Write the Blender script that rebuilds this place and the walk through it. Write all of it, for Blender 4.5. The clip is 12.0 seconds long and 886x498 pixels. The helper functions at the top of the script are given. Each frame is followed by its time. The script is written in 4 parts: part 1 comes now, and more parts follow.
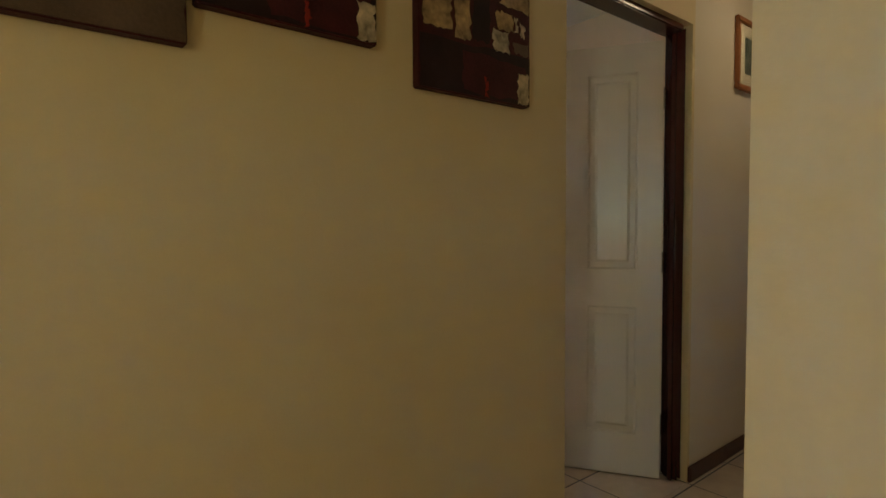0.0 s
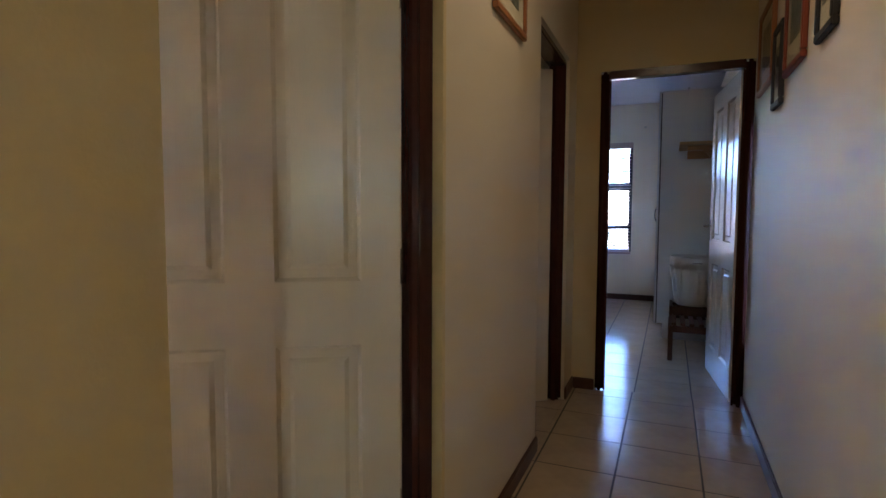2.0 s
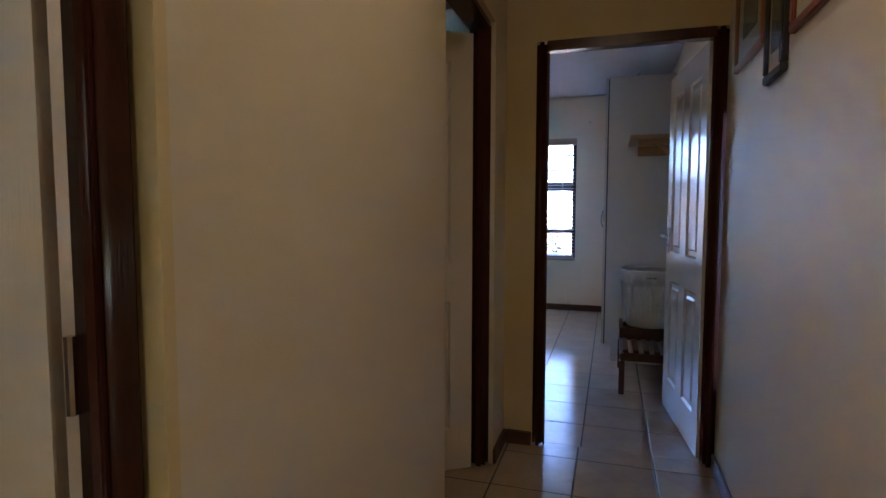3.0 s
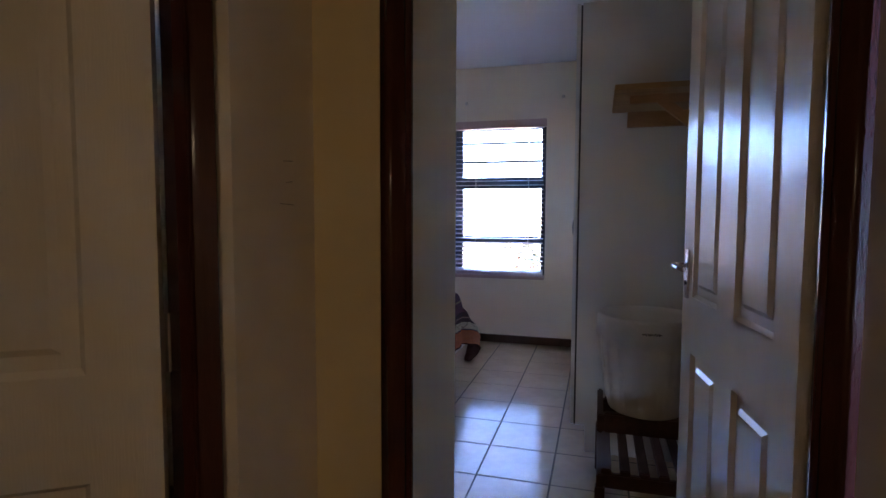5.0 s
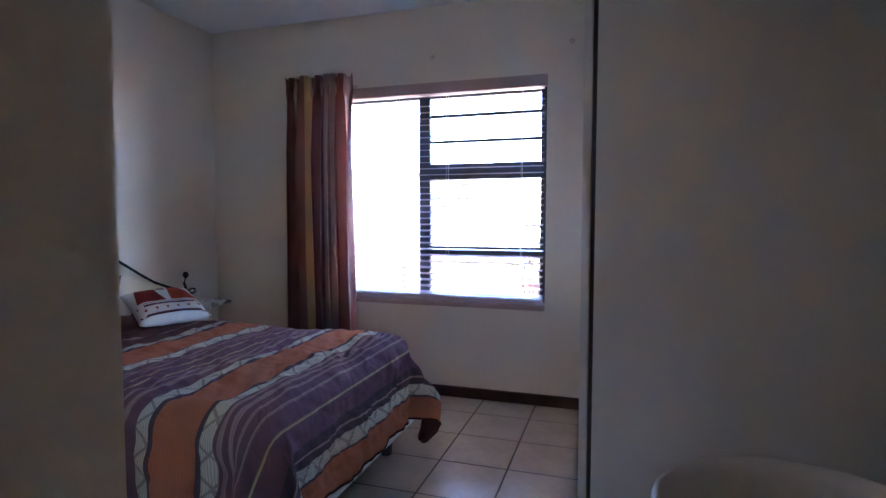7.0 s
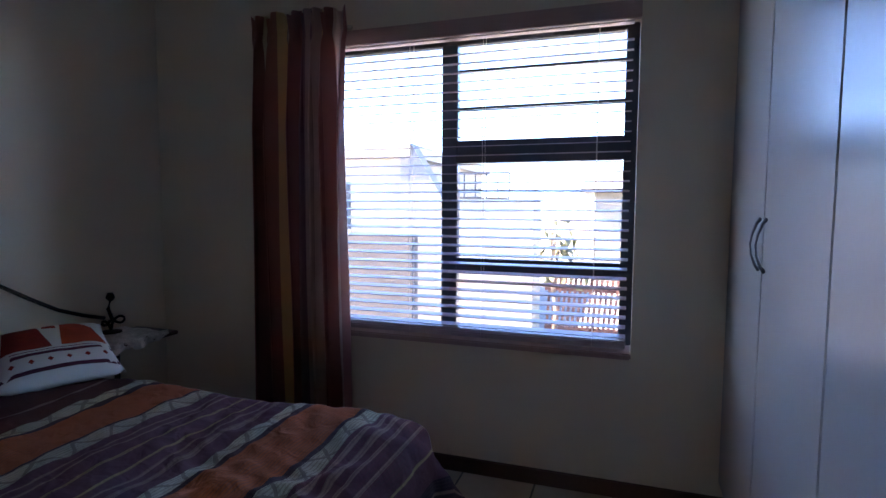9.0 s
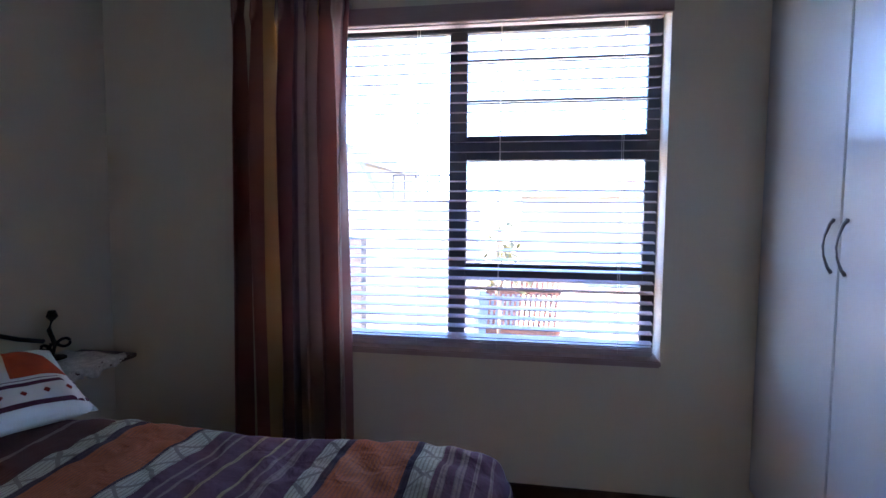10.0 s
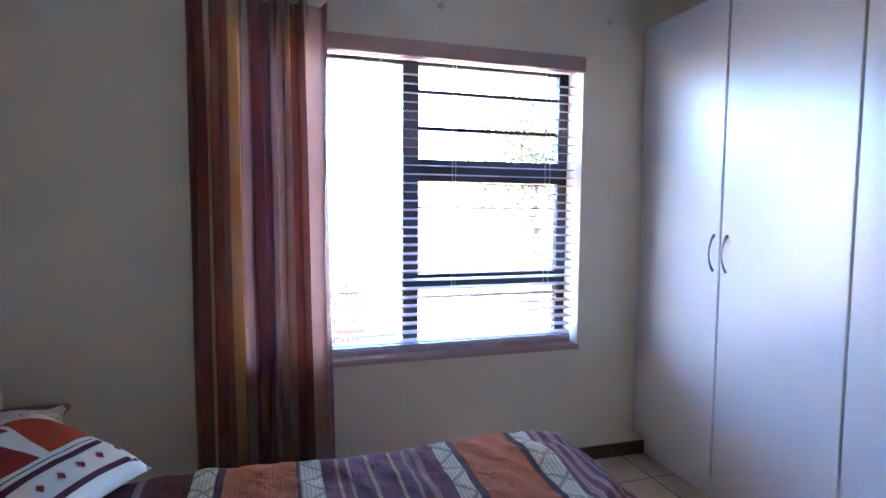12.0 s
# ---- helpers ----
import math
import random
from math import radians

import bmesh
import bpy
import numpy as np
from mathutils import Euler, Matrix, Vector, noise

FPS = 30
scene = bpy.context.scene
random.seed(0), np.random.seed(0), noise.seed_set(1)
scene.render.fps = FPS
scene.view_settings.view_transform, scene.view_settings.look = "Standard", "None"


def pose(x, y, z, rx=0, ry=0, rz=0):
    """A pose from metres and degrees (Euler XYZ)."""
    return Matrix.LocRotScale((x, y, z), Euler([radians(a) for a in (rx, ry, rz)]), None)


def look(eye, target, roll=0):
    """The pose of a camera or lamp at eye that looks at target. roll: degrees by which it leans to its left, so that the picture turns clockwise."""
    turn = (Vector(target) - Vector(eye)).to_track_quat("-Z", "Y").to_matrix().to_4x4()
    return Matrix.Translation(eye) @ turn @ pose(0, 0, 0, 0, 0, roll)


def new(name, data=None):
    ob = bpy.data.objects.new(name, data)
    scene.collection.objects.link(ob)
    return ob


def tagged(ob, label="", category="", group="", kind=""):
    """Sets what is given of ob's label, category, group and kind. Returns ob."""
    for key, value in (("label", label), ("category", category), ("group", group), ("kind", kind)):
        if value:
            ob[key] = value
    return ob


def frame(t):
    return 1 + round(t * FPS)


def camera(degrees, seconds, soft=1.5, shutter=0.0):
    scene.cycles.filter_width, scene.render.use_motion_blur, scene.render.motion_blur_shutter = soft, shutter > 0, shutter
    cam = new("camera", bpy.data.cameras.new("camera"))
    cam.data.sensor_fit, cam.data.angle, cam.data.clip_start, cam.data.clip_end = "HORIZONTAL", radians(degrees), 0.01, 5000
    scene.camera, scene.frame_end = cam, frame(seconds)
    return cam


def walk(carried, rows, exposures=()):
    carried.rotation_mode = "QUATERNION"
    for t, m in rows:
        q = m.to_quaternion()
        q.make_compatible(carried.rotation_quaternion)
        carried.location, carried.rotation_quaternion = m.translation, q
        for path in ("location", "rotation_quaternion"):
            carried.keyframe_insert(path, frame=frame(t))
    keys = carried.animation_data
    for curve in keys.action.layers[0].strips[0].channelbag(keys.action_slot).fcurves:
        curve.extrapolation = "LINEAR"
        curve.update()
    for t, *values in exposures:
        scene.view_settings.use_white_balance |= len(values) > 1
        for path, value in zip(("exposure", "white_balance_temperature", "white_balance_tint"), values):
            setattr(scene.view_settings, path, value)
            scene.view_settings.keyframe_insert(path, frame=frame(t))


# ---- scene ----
cam = camera(78.6, 12.0, soft=1.5)
PATH = [
    (0, (0.515, -0.43, 1.195), (-1.03, 0.837, 1.11), -0.3),
    (0.5, (0.305, -0.233, 1.214), (-1.025, 1.255, 1.083), 0.3),
    (1, (0.116, -0.016, 1.19), (-1.0, 1.638, 1.069), 0.0),
    (1.5, (-0.002, 0.24, 1.168), (-0.934, 2.005, 1.044), 0.2),
    (2, (-0.093, 0.609, 1.17), (-0.862, 2.45, 1.037), 0.2),
    (2.5, (-0.139, 1.042, 1.181), (-0.792, 2.928, 1.047), 0.0),
    (3, (-0.151, 1.472, 1.225), (-0.741, 3.378, 1.087), 0.1),
    (5, (-0.083, 3.205, 1.241), (-0.635, 5.123, 1.11), 0.2),
    (5.5, (-0.072, 3.635, 1.24), (-0.624, 5.553, 1.11), 0.6),
    (6, (-0.08, 4.035, 1.228), (-0.639, 5.95, 1.099), 0.3),
    (6.5, (-0.11, 4.455, 1.222), (-0.689, 6.367, 1.102), 0.05),
    (7, (-0.136, 4.845, 1.222), (-0.746, 6.747, 1.105), 0.05),
    (9, (-0.606, 5.908, 1.268), (-1.241, 7.799, 1.115), 0.3),
    (9.5, (-0.821, 5.959, 1.259), (-1.353, 7.882, 1.119), 0.4),
    (10, (-1.088, 6.018, 1.252), (-1.419, 7.986, 1.115), 0.5),
    (10.5, (-1.337, 6.065, 1.264), (-1.464, 8.057, 1.131), 0.5),
    (11, (-1.63, 6.025, 1.289), (-1.541, 8.018, 1.151), 0.5),
    (11.5, (-1.886, 5.915, 1.314), (-1.523, 7.877, 1.175), 0.4),
    (12, (-2.072, 5.848, 1.343), (-1.487, 7.755, 1.199), 0.4),
]
EXPOSURE = [(0, 5.74, 6450, 11), (0.5, 5.93, 6400, 12), (1, 6.33, 6300, 14), (1.5, 6.32, 6250, 15), (2, 6.02, 6250, 17), (3, 5.99, 6400, 18), (5, 5.9, 6650, 23), (5.5, 6.27, 6650, 24), (6, 6.5, 6550, 24),
            (6.5, 6.4, 6450, 24), (7.2, 5.9, 6700, 23), (8.6, 4.95, 6700, 19), (9.5, 4.1, 6700, 18), (10, 5.2, 6700, 18), (10.5, 5.75, 6700, 18), (11, 5.9, 6700, 18), (12, 6.35, 6700, 18)]
walk(cam, [(t, look(eye, target, roll)) for t, eye, target, roll in PATH], EXPOSURE)

# ---- world, sun, large lights ----
world = bpy.data.worlds.new("world")
scene.world = world
world.use_nodes = True
sky = world.node_tree.nodes.new("ShaderNodeTexSky")
sky.sky_type, sky.sun_disc = "NISHITA", False
sky.sun_elevation, sky.sun_rotation = radians(49.5), radians(-98)
sky.air_density, sky.dust_density, sky.ozone_density, sky.altitude = 0.6, 0.0, 6.0, 1500
back = world.node_tree.nodes["Background"]
back.inputs[1].default_value = 0.15
world.node_tree.links.new(sky.outputs[0], back.inputs[0])


def lamp(name, kind, energy, colour, m, size=(1, 1)):
    data = bpy.data.lights.new(name, kind)
    data.energy, data.color = energy, colour
    if kind == "AREA":
        data.shape, data.size, data.size_y = "RECTANGLE", *size
    ob = new(name, data)
    ob.matrix_world = m
    return ob


sun = lamp("sun", "SUN", 4.2, (1, 0.91, 0.77), look((-22, 7, 26), (0, 10, 0)))
sun.data.angle = radians(0.5)
# fill lamps added at made openings of unseen rooms, and under the hall ceiling
lamp("living_fill_lamp", "AREA", 0.125, (1.0, 0.67, 0.26), look((2.93, -2.6, 1.45), (-0.4, -0.4, 1.3)), (0.3, 0.7))
# second fill lamp, added to brighten the wall end at the hall's mouth
lamp("living_south_fill", "AREA", 0.18, (0.95, 1.0, 0.68), look((1.6, -3.14, 1.5), (0.5, 0.0, 1.3)), (0.3, 0.4))
# side-room daylight, warmed; its opening is unseen and set to suit this lamp
lamp("side_room_light", "AREA", 0.06, (1.0, 0.93, 0.80), look((-3.05, 0.3, 1.6), (-1.0, 1.3, 1.3)), (0.5, 0.6))
# no ceiling lamp is known here; this one is added to brighten the hall
lamp("hall_fill_lamp", "AREA", 0.04, (1.0, 0.77, 0.46), look((-0.16, 2.4, 2.455), (-0.16, 2.4001, 0)), (0.22, 0.22))

# ---- materials ----
def material(name, colour, rough=0.6, metal=0.0, vary=0.08, scale=6.0, bump=0.0, grain=40.0, coat=0.0, spec=0.5, stretch=(1, 1, 1)):
    m = bpy.data.materials.new(name)
    m.use_nodes = True
    n, l = m.node_tree.nodes, m.node_tree.links
    b = n["Principled BSDF"]
    b.inputs["Roughness"].default_value, b.inputs["Metallic"].default_value = rough, metal
    b.inputs["Coat Weight"].default_value = coat
    b.inputs["Specular IOR Level"].default_value = spec
    co = n.new("ShaderNodeTexCoord")
    mp = n.new("ShaderNodeMapping")
    mp.inputs["Scale"].default_value = stretch
    l.new(co.outputs["Object"], mp.inputs[0])
    big, fine = n.new("ShaderNodeTexNoise"), n.new("ShaderNodeTexNoise")
    big.inputs["Scale"].default_value, fine.inputs["Scale"].default_value = scale, grain
    fine.inputs["Detail"].default_value = 6
    info = n.new("ShaderNodeObjectInfo")
    for t in (big, fine):
        l.new(mp.outputs[0], t.inputs[0])
    mix = n.new("ShaderNodeMath")
    mix.operation = "MULTIPLY_ADD"
    l.new(big.outputs[0], mix.inputs[0])
    mix.inputs[1].default_value = 0.65
    half = n.new("ShaderNodeMath")
    half.operation = "MULTIPLY"
    half.inputs[1].default_value = 0.35
    l.new(fine.outputs[0], half.inputs[0])
    l.new(half.outputs[0], mix.inputs[2])
    ramp = n.new("ShaderNodeValToRGB")
    ramp.color_ramp.elements[0].position, ramp.color_ramp.elements[1].position = 0.3, 0.7
    ramp.color_ramp.elements[0].color = (*[c * (1 - vary) for c in colour], 1)
    ramp.color_ramp.elements[1].color = (*[min(1, c * (1 + vary)) for c in colour], 1)
    l.new(mix.outputs[0], ramp.inputs[0])
    l.new(ramp.outputs[0], b.inputs["Base Color"])
    if bump:
        bp = n.new("ShaderNodeBump")
        bp.inputs["Strength"].default_value, bp.inputs["Distance"].default_value = bump, 0.004
        l.new(fine.outputs[0], bp.inputs["Height"])
        l.new(bp.outputs[0], b.inputs["Normal"])
    return m


def banded(name, bands, start, end, rough=0.8, bump=0.15, weave=900.0, spec=0.2, wave=0.0):
    """Cloth in stripes along its own u map: bands are (where it begins, colour)."""
    m = material(name, (0.5, 0.5, 0.5), rough, bump=0, spec=spec)
    n, l = m.node_tree.nodes, m.node_tree.links
    b = n["Principled BSDF"]
    uv = n.new("ShaderNodeUVMap")
    uv.uv_map = "along"
    sep = n.new("ShaderNodeSeparateXYZ")
    l.new(uv.outputs[0], sep.inputs[0])
    rng = n.new("ShaderNodeMapRange")
    rng.inputs[1].default_value, rng.inputs[2].default_value = start, end
    l.new(sep.outputs[0], rng.inputs[0])
    ramp = n.new("ShaderNodeValToRGB")
    ramp.color_ramp.interpolation = "CONSTANT"
    els = ramp.color_ramp.elements
    for i, (at, colour) in enumerate(bands):
        p = (at - start) / (end - start)
        e = els[i] if i < 2 else els.new(p)
        e.position = p
        e.color = (*colour, 1)
    l.new(rng.outputs[0], ramp.inputs[0])
    old = b.inputs["Base Color"].links[0].from_socket
    mul = n.new("ShaderNodeMix")
    mul.data_type, mul.blend_type = "RGBA", "OVERLAY"
    mul.inputs[0].default_value = 0.55
    l.new(ramp.outputs[0], mul.inputs[6])
    l.new(old, mul.inputs[7])
    l.new(mul.outputs[2], b.inputs["Base Color"])
    w = n.new("ShaderNodeTexWave")
    w.inputs["Scale"].default_value = weave / 6
    l.new(uv.outputs[0], w.inputs[0])
    bp = n.new("ShaderNodeBump")
    bp.inputs["Strength"].default_value, bp.inputs["Distance"].default_value = bump, 0.002
    l.new(w.outputs[1], bp.inputs["Height"])
    l.new(bp.outputs[0], b.inputs["Normal"])
    return m


M_CREAM = material("cream_wall_paint", (0.74, 0.605, 0.35), 0.55, vary=0.03, scale=1.5, bump=0.12, grain=180)
# paler copy of the hall cream: bedroom daylight put into the paint
M_HALL = material("cream_paint_daylight_cast", (0.78, 0.70, 0.57), 0.55, vary=0.03, scale=1.5, bump=0.12, grain=180)
M_WHITE = material("white_wall_paint", (0.82, 0.725, 0.585), 0.6, vary=0.03, scale=1.2, bump=0.12, grain=160)
M_CEIL = material("ceiling_paint", (0.82, 0.82, 0.82), 0.8, vary=0.02, scale=1.0, bump=0.08, grain=120)
M_TILE = material("beige_ceramic_tile", (0.54, 0.44, 0.34), 0.165, vary=0.10, scale=5, bump=0.10, grain=22, spec=0.5)
M_GROUT = material("grey_grout", (0.12, 0.11, 0.105), 0.9, vary=0.2, scale=9, bump=0.3, grain=200)
M_SKIRT = material("brown_skirting", (0.10, 0.045, 0.03), 0.35, vary=0.25, scale=5, grain=60, bump=0.1)
M_FRAME = material("dark_red_hardwood", (0.062, 0.015, 0.011), 0.20, vary=0.35, scale=3, grain=50, bump=0.1, stretch=(6, 6, 0.6))
M_DOOR = material("white_gloss_door_paint", (0.78, 0.72, 0.62), 0.22, vary=0.03, scale=2, bump=0.16, grain=60, spec=0.4, stretch=(5, 5, 0.35))
M_CHROME = material("satin_chrome", (0.55, 0.55, 0.57), 0.22, 1.0, vary=0.04)
M_MELAMINE = material("white_melamine", (0.69, 0.68, 0.665), 0.27, vary=0.02, scale=1.5, bump=0.06, grain=90, spec=0.65)
# near black: shade in wardrobe gaps and keyholes, and black picture frames
M_SHADOW = material("black_gap_shade_and_frames", (0.03, 0.03, 0.035), 0.6)
M_PEWTER = material("pewter_handle", (0.23, 0.23, 0.25), 0.35, 1.0)
M_BLIND = material("mauve_wood_blind", (0.50, 0.43, 0.46), 0.35, vary=0.10, scale=2, grain=30, stretch=(0.4, 6, 6))
M_PELMET = material("pink_brown_wood", (0.50, 0.345, 0.315), 0.4, vary=0.12, scale=2, grain=30, stretch=(0.4, 6, 6))
# the blue cast of window glare is mixed into this dark frame colour
M_WINDOW = material("dark_window_frame", (0.018, 0.024, 0.038), 0.4, vary=0.2)
M_BAR = material("black_burglar_bar", (0.02, 0.02, 0.025), 0.5)
M_IRON = material("black_wrought_iron", (0.015, 0.014, 0.014), 0.45, 0.6, bump=0.2)
M_PINE = material("yellow_pine", (0.52, 0.32, 0.14), 0.5, vary=0.18, scale=3, grain=24, bump=0.1, stretch=(1, 7, 7))
M_PINE2 = material("orange_pine", (0.44, 0.23, 0.10), 0.5, vary=0.18, scale=3, grain=24, bump=0.1, stretch=(1, 7, 7))
M_STOOL = material("dark_stained_wood", (0.075, 0.03, 0.022), 0.35, vary=0.3, scale=5, grain=40, stretch=(6, 0.8, 6))
M_LINEN = material("white_bin_liner", (0.74, 0.73, 0.72), 0.85, vary=0.04, scale=8, bump=0.45, grain=120)
M_INK = material("black_ink", (0.07, 0.065, 0.06), 0.7)
M_BASE = material("dark_bed_base", (0.06, 0.045, 0.045), 0.85, vary=0.2, bump=0.2, grain=300)
M_PIPING = material("pale_piping", (0.62, 0.60, 0.58), 0.7)
M_MATTRESS = material("cream_mattress", (0.68, 0.64, 0.58), 0.85, bump=0.2, grain=200)
M_BROWN = material("chocolate_pillowcase", (0.045, 0.016, 0.015), 0.9, vary=0.12, scale=6, bump=0.2, grain=500, spec=0.05)
M_LINING = material("brown_lining", (0.085, 0.038, 0.034), 0.9, vary=0.12, scale=6, bump=0.2, grain=500, spec=0.05)
M_CLOTH = material("white_cotton", (0.72, 0.70, 0.66), 0.85, vary=0.05, scale=9, bump=0.3, grain=300, spec=0.2)
M_LACE = material("grey_white_lace", (0.70, 0.68, 0.65), 0.9, vary=0.3, scale=30, bump=0.5, grain=160, spec=0.2)
M_SCUFF = material("grey_scuff", (0.34, 0.28, 0.21), 0.8, vary=0.4, scale=60)
M_RED = material("red_cotton", (0.27, 0.028, 0.018), 0.8, vary=0.25, scale=14, spec=0.2)
M_ORANGE = material("orange_cotton", (0.43, 0.06, 0.020), 0.8, vary=0.2, scale=14, spec=0.2)
M_PLUM = material("plum_cotton", (0.10, 0.025, 0.05), 0.8, vary=0.2, scale=14, spec=0.2)
M_CANVAS_DARK = material("maroon_canvas", (0.055, 0.009, 0.010), 0.6, vary=0.5, scale=9, bump=0.3, grain=120, spec=0.25)
M_CANVAS_BROWN = material("brown_canvas", (0.10, 0.06, 0.035), 0.6, vary=0.4, scale=9, bump=0.3, grain=120)
M_CANVAS_CREAM = material("cream_paint_block", (0.38, 0.26, 0.12), 0.6, vary=0.75, scale=22, bump=0.3, grain=70)
M_CANVAS_PALE = material("pale_paint_block", (0.50, 0.41, 0.27), 0.6, vary=0.7, scale=24, bump=0.3, grain=70)
M_CANVAS_BLACK = material("charcoal_paint_block", (0.022, 0.010, 0.010), 0.6, vary=0.4, scale=12, spec=0.25)
M_PICFRAME = material("orange_wood_picture_frame", (0.36, 0.14, 0.05), 0.4, vary=0.2, grain=50)
M_REDFRAME = material("red_wood_picture_frame", (0.26, 0.06, 0.035), 0.35, vary=0.2, grain=50)
M_MOUNT = material("ivory_mount", (0.66, 0.60, 0.45), 0.8, vary=0.05)
M_SKETCH = material("green_grey_print", (0.12, 0.14, 0.11), 0.5, vary=0.7, scale=22, grain=60)
M_PAVING = material("pale_paving", (0.22, 0.20, 0.18), 0.85, vary=0.12, scale=0.8, bump=0.3, grain=12)
M_PLASTER = material("pale_house_plaster", (0.33, 0.295, 0.235), 0.8, vary=0.05, scale=0.7, bump=0.2, grain=30)
M_ROOF = material("grey_roof_tile", (0.20, 0.185, 0.175), 0.8, vary=0.15, scale=1.2, bump=0.3, grain=14)
M_FENCE = material("red_brown_fence_timber", (0.13, 0.055, 0.04), 0.7, vary=0.25, scale=3, grain=20)
M_WALLTOP = material("brown_garden_wall", (0.085, 0.072, 0.066), 0.85, vary=0.15, scale=2, bump=0.3, grain=12)
M_LEAF = material("green_leaves", (0.10, 0.10, 0.05), 0.6, vary=0.4, scale=3)
M_BARK = material("grey_bark", (0.16, 0.12, 0.09), 0.9, vary=0.3, bump=0.5, grain=15)
M_DIRT = material("dry_soil", (0.34, 0.28, 0.21), 0.95, vary=0.2, scale=0.3)
M_GROUT_PALE = material("grey_filler", (0.66, 0.61, 0.54), 0.8)
M_SENSOR = material("ivory_plastic", (0.62, 0.58, 0.50), 0.4)


def glass_material():
    m = bpy.data.materials.new("window_glass")
    m.use_nodes = True
    b = m.node_tree.nodes["Principled BSDF"]
    b.inputs["Transmission Weight"].default_value, b.inputs["Roughness"].default_value = 1.0, 0.0
    b.inputs["IOR"].default_value = 1.05
    return m


M_GLASS = glass_material()

# ---- builders ----
def box(bm, x0, x1, y0, y1, z0, z1, bevel=0.0, m=None):
    made = bmesh.ops.create_cube(bm, size=1, matrix=Matrix.LocRotScale(
        ((x0 + x1) / 2, (y0 + y1) / 2, (z0 + z1) / 2), None, (x1 - x0, y1 - y0, z1 - z0)))["verts"]
    if bevel:
        edges = list({e for v in made for e in v.link_edges})
        out = bmesh.ops.bevel(bm, geom=edges, offset=bevel, segments=2, affect="EDGES", clamp_overlap=True)
        made = list({v for f in out["faces"] for v in f.verts} | {v for v in made if v.is_valid})
    if m is not None:
        bmesh.ops.transform(bm, matrix=m, verts=[v for v in made if v.is_valid])
    return bm


def tube(bm, points, radius, sides=8, m=None):
    """A round bar through the points."""
    pts = [Vector(p) for p in points]
    rings = []
    for i, p in enumerate(pts):
        d = (pts[min(i + 1, len(pts) - 1)] - pts[max(i - 1, 0)]).normalized()
        q = d.to_track_quat("Z", "Y").to_matrix()
        r = radius[i] if isinstance(radius, (list, tuple)) else radius
        rings.append([bm.verts.new(p + q @ Vector((r * math.cos(a), r * math.sin(a), 0))) for a in [2 * math.pi * k / sides for k in range(sides)]])
    for a, b in zip(rings, rings[1:]):
        for k in range(sides):
            bm.faces.new((a[k], a[(k + 1) % sides], b[(k + 1) % sides], b[k]))
    bm.faces.new(list(reversed(rings[0])))
    bm.faces.new(rings[-1])
    if m is not None:
        bmesh.ops.transform(bm, matrix=m, verts=[v for r in rings for v in r])
    return bm


def finish(name, bm, mat, smooth=False):
    bmesh.ops.recalc_face_normals(bm, faces=bm.faces)
    me = bpy.data.meshes.new(name)
    bm.to_mesh(me)
    bm.free()
    me.materials.append(mat)
    if smooth:
        me.polygons.foreach_set("use_smooth", [True] * len(me.polygons))
    return new(name, me)


def part(name, bm, mat, parent, label="", smooth=False):
    ob = finish(name, bm, mat, smooth)
    ob.parent = parent
    if label:
        tagged(ob, label)
    return ob


def thing(name, m, label, category, group="", kind=""):
    ob = new(name)
    ob.matrix_world = m
    return tagged(ob, label, category, group, kind)


def one_box(*dims, bevel=0.0):
    return box(bmesh.new(), *dims, bevel=bevel)


def structure(name, bm, mat, label, category):
    return tagged(finish(name, bm, mat), label, category, kind="structure")


def wall(name, axis, a0, a1, u0, u1, z0, z1, mat, label, openings=()):
    """A wall whose thickness runs from a0 to a1 along the axis, with openings (u0, u1, z0, z1) through it."""
    bm = bmesh.new()

    def block(p, q, r, s):
        if q - p > 1e-4 and s - r > 1e-4:
            box(bm, *((a0, a1, p, q) if axis == "x" else (p, q, a0, a1)), r, s)
    at = u0
    for o0, o1, b, t in sorted(openings):
        block(at, o0, z0, z1)
        block(o0, o1, z0, b)
        block(o0, o1, t, z1)
        at = o1
    block(at, u1, z0, z1)
    bmesh.ops.remove_doubles(bm, verts=bm.verts, dist=1e-4)
    return structure(name, bm, mat, label, "wall")


# ---- setting ----
HL, HR, END, CEIL = -0.675, 0.345, 4.255, 2.54
BL, BR, WIN = -3.11, 0.40, 8.33
D1 = (1.10, 2.0, 0, 2.09)
D2 = (3.19, 3.983, 0, 2.095)
WINDOW = (-2.24, -0.567, 0.645, 2.08)
wall("wall_hall_west", "x", HL - 0.12, HL, -3.2, D1[1] + 0.02, 0, CEIL + 0.08, M_CREAM, "cream painted hall wall with a door opening", (D1,))
west = wall("wall_hall_inner", "x", HL - 0.12, HL, D1[1] + 0.02, END + 0.12, 0, CEIL + 0.08, M_HALL, "painted hall wall with a door opening, daylight put into its cream", (D2,))
wall("wall_hall_end", "y", END, END + 0.12, HL, BR + 0.12, 0, CEIL + 0.08, M_CREAM, "cream painted wall round the bedroom doorway", ((-0.522, 0.345, 0, 2.07),))
# the next two take white instead of cream, so light is in the paint
wall("wall_hall_east", "x", HR, HR + 0.12, 0.128, END, 0, CEIL, M_WHITE, "hall wall hung with pictures, whitened in place of bedroom light")
wall("wall_living_north", "y", 0.008, 0.128, HR, 3.0, 0, CEIL, M_WHITE, "wall end at the hall's mouth, whitened in place of light")
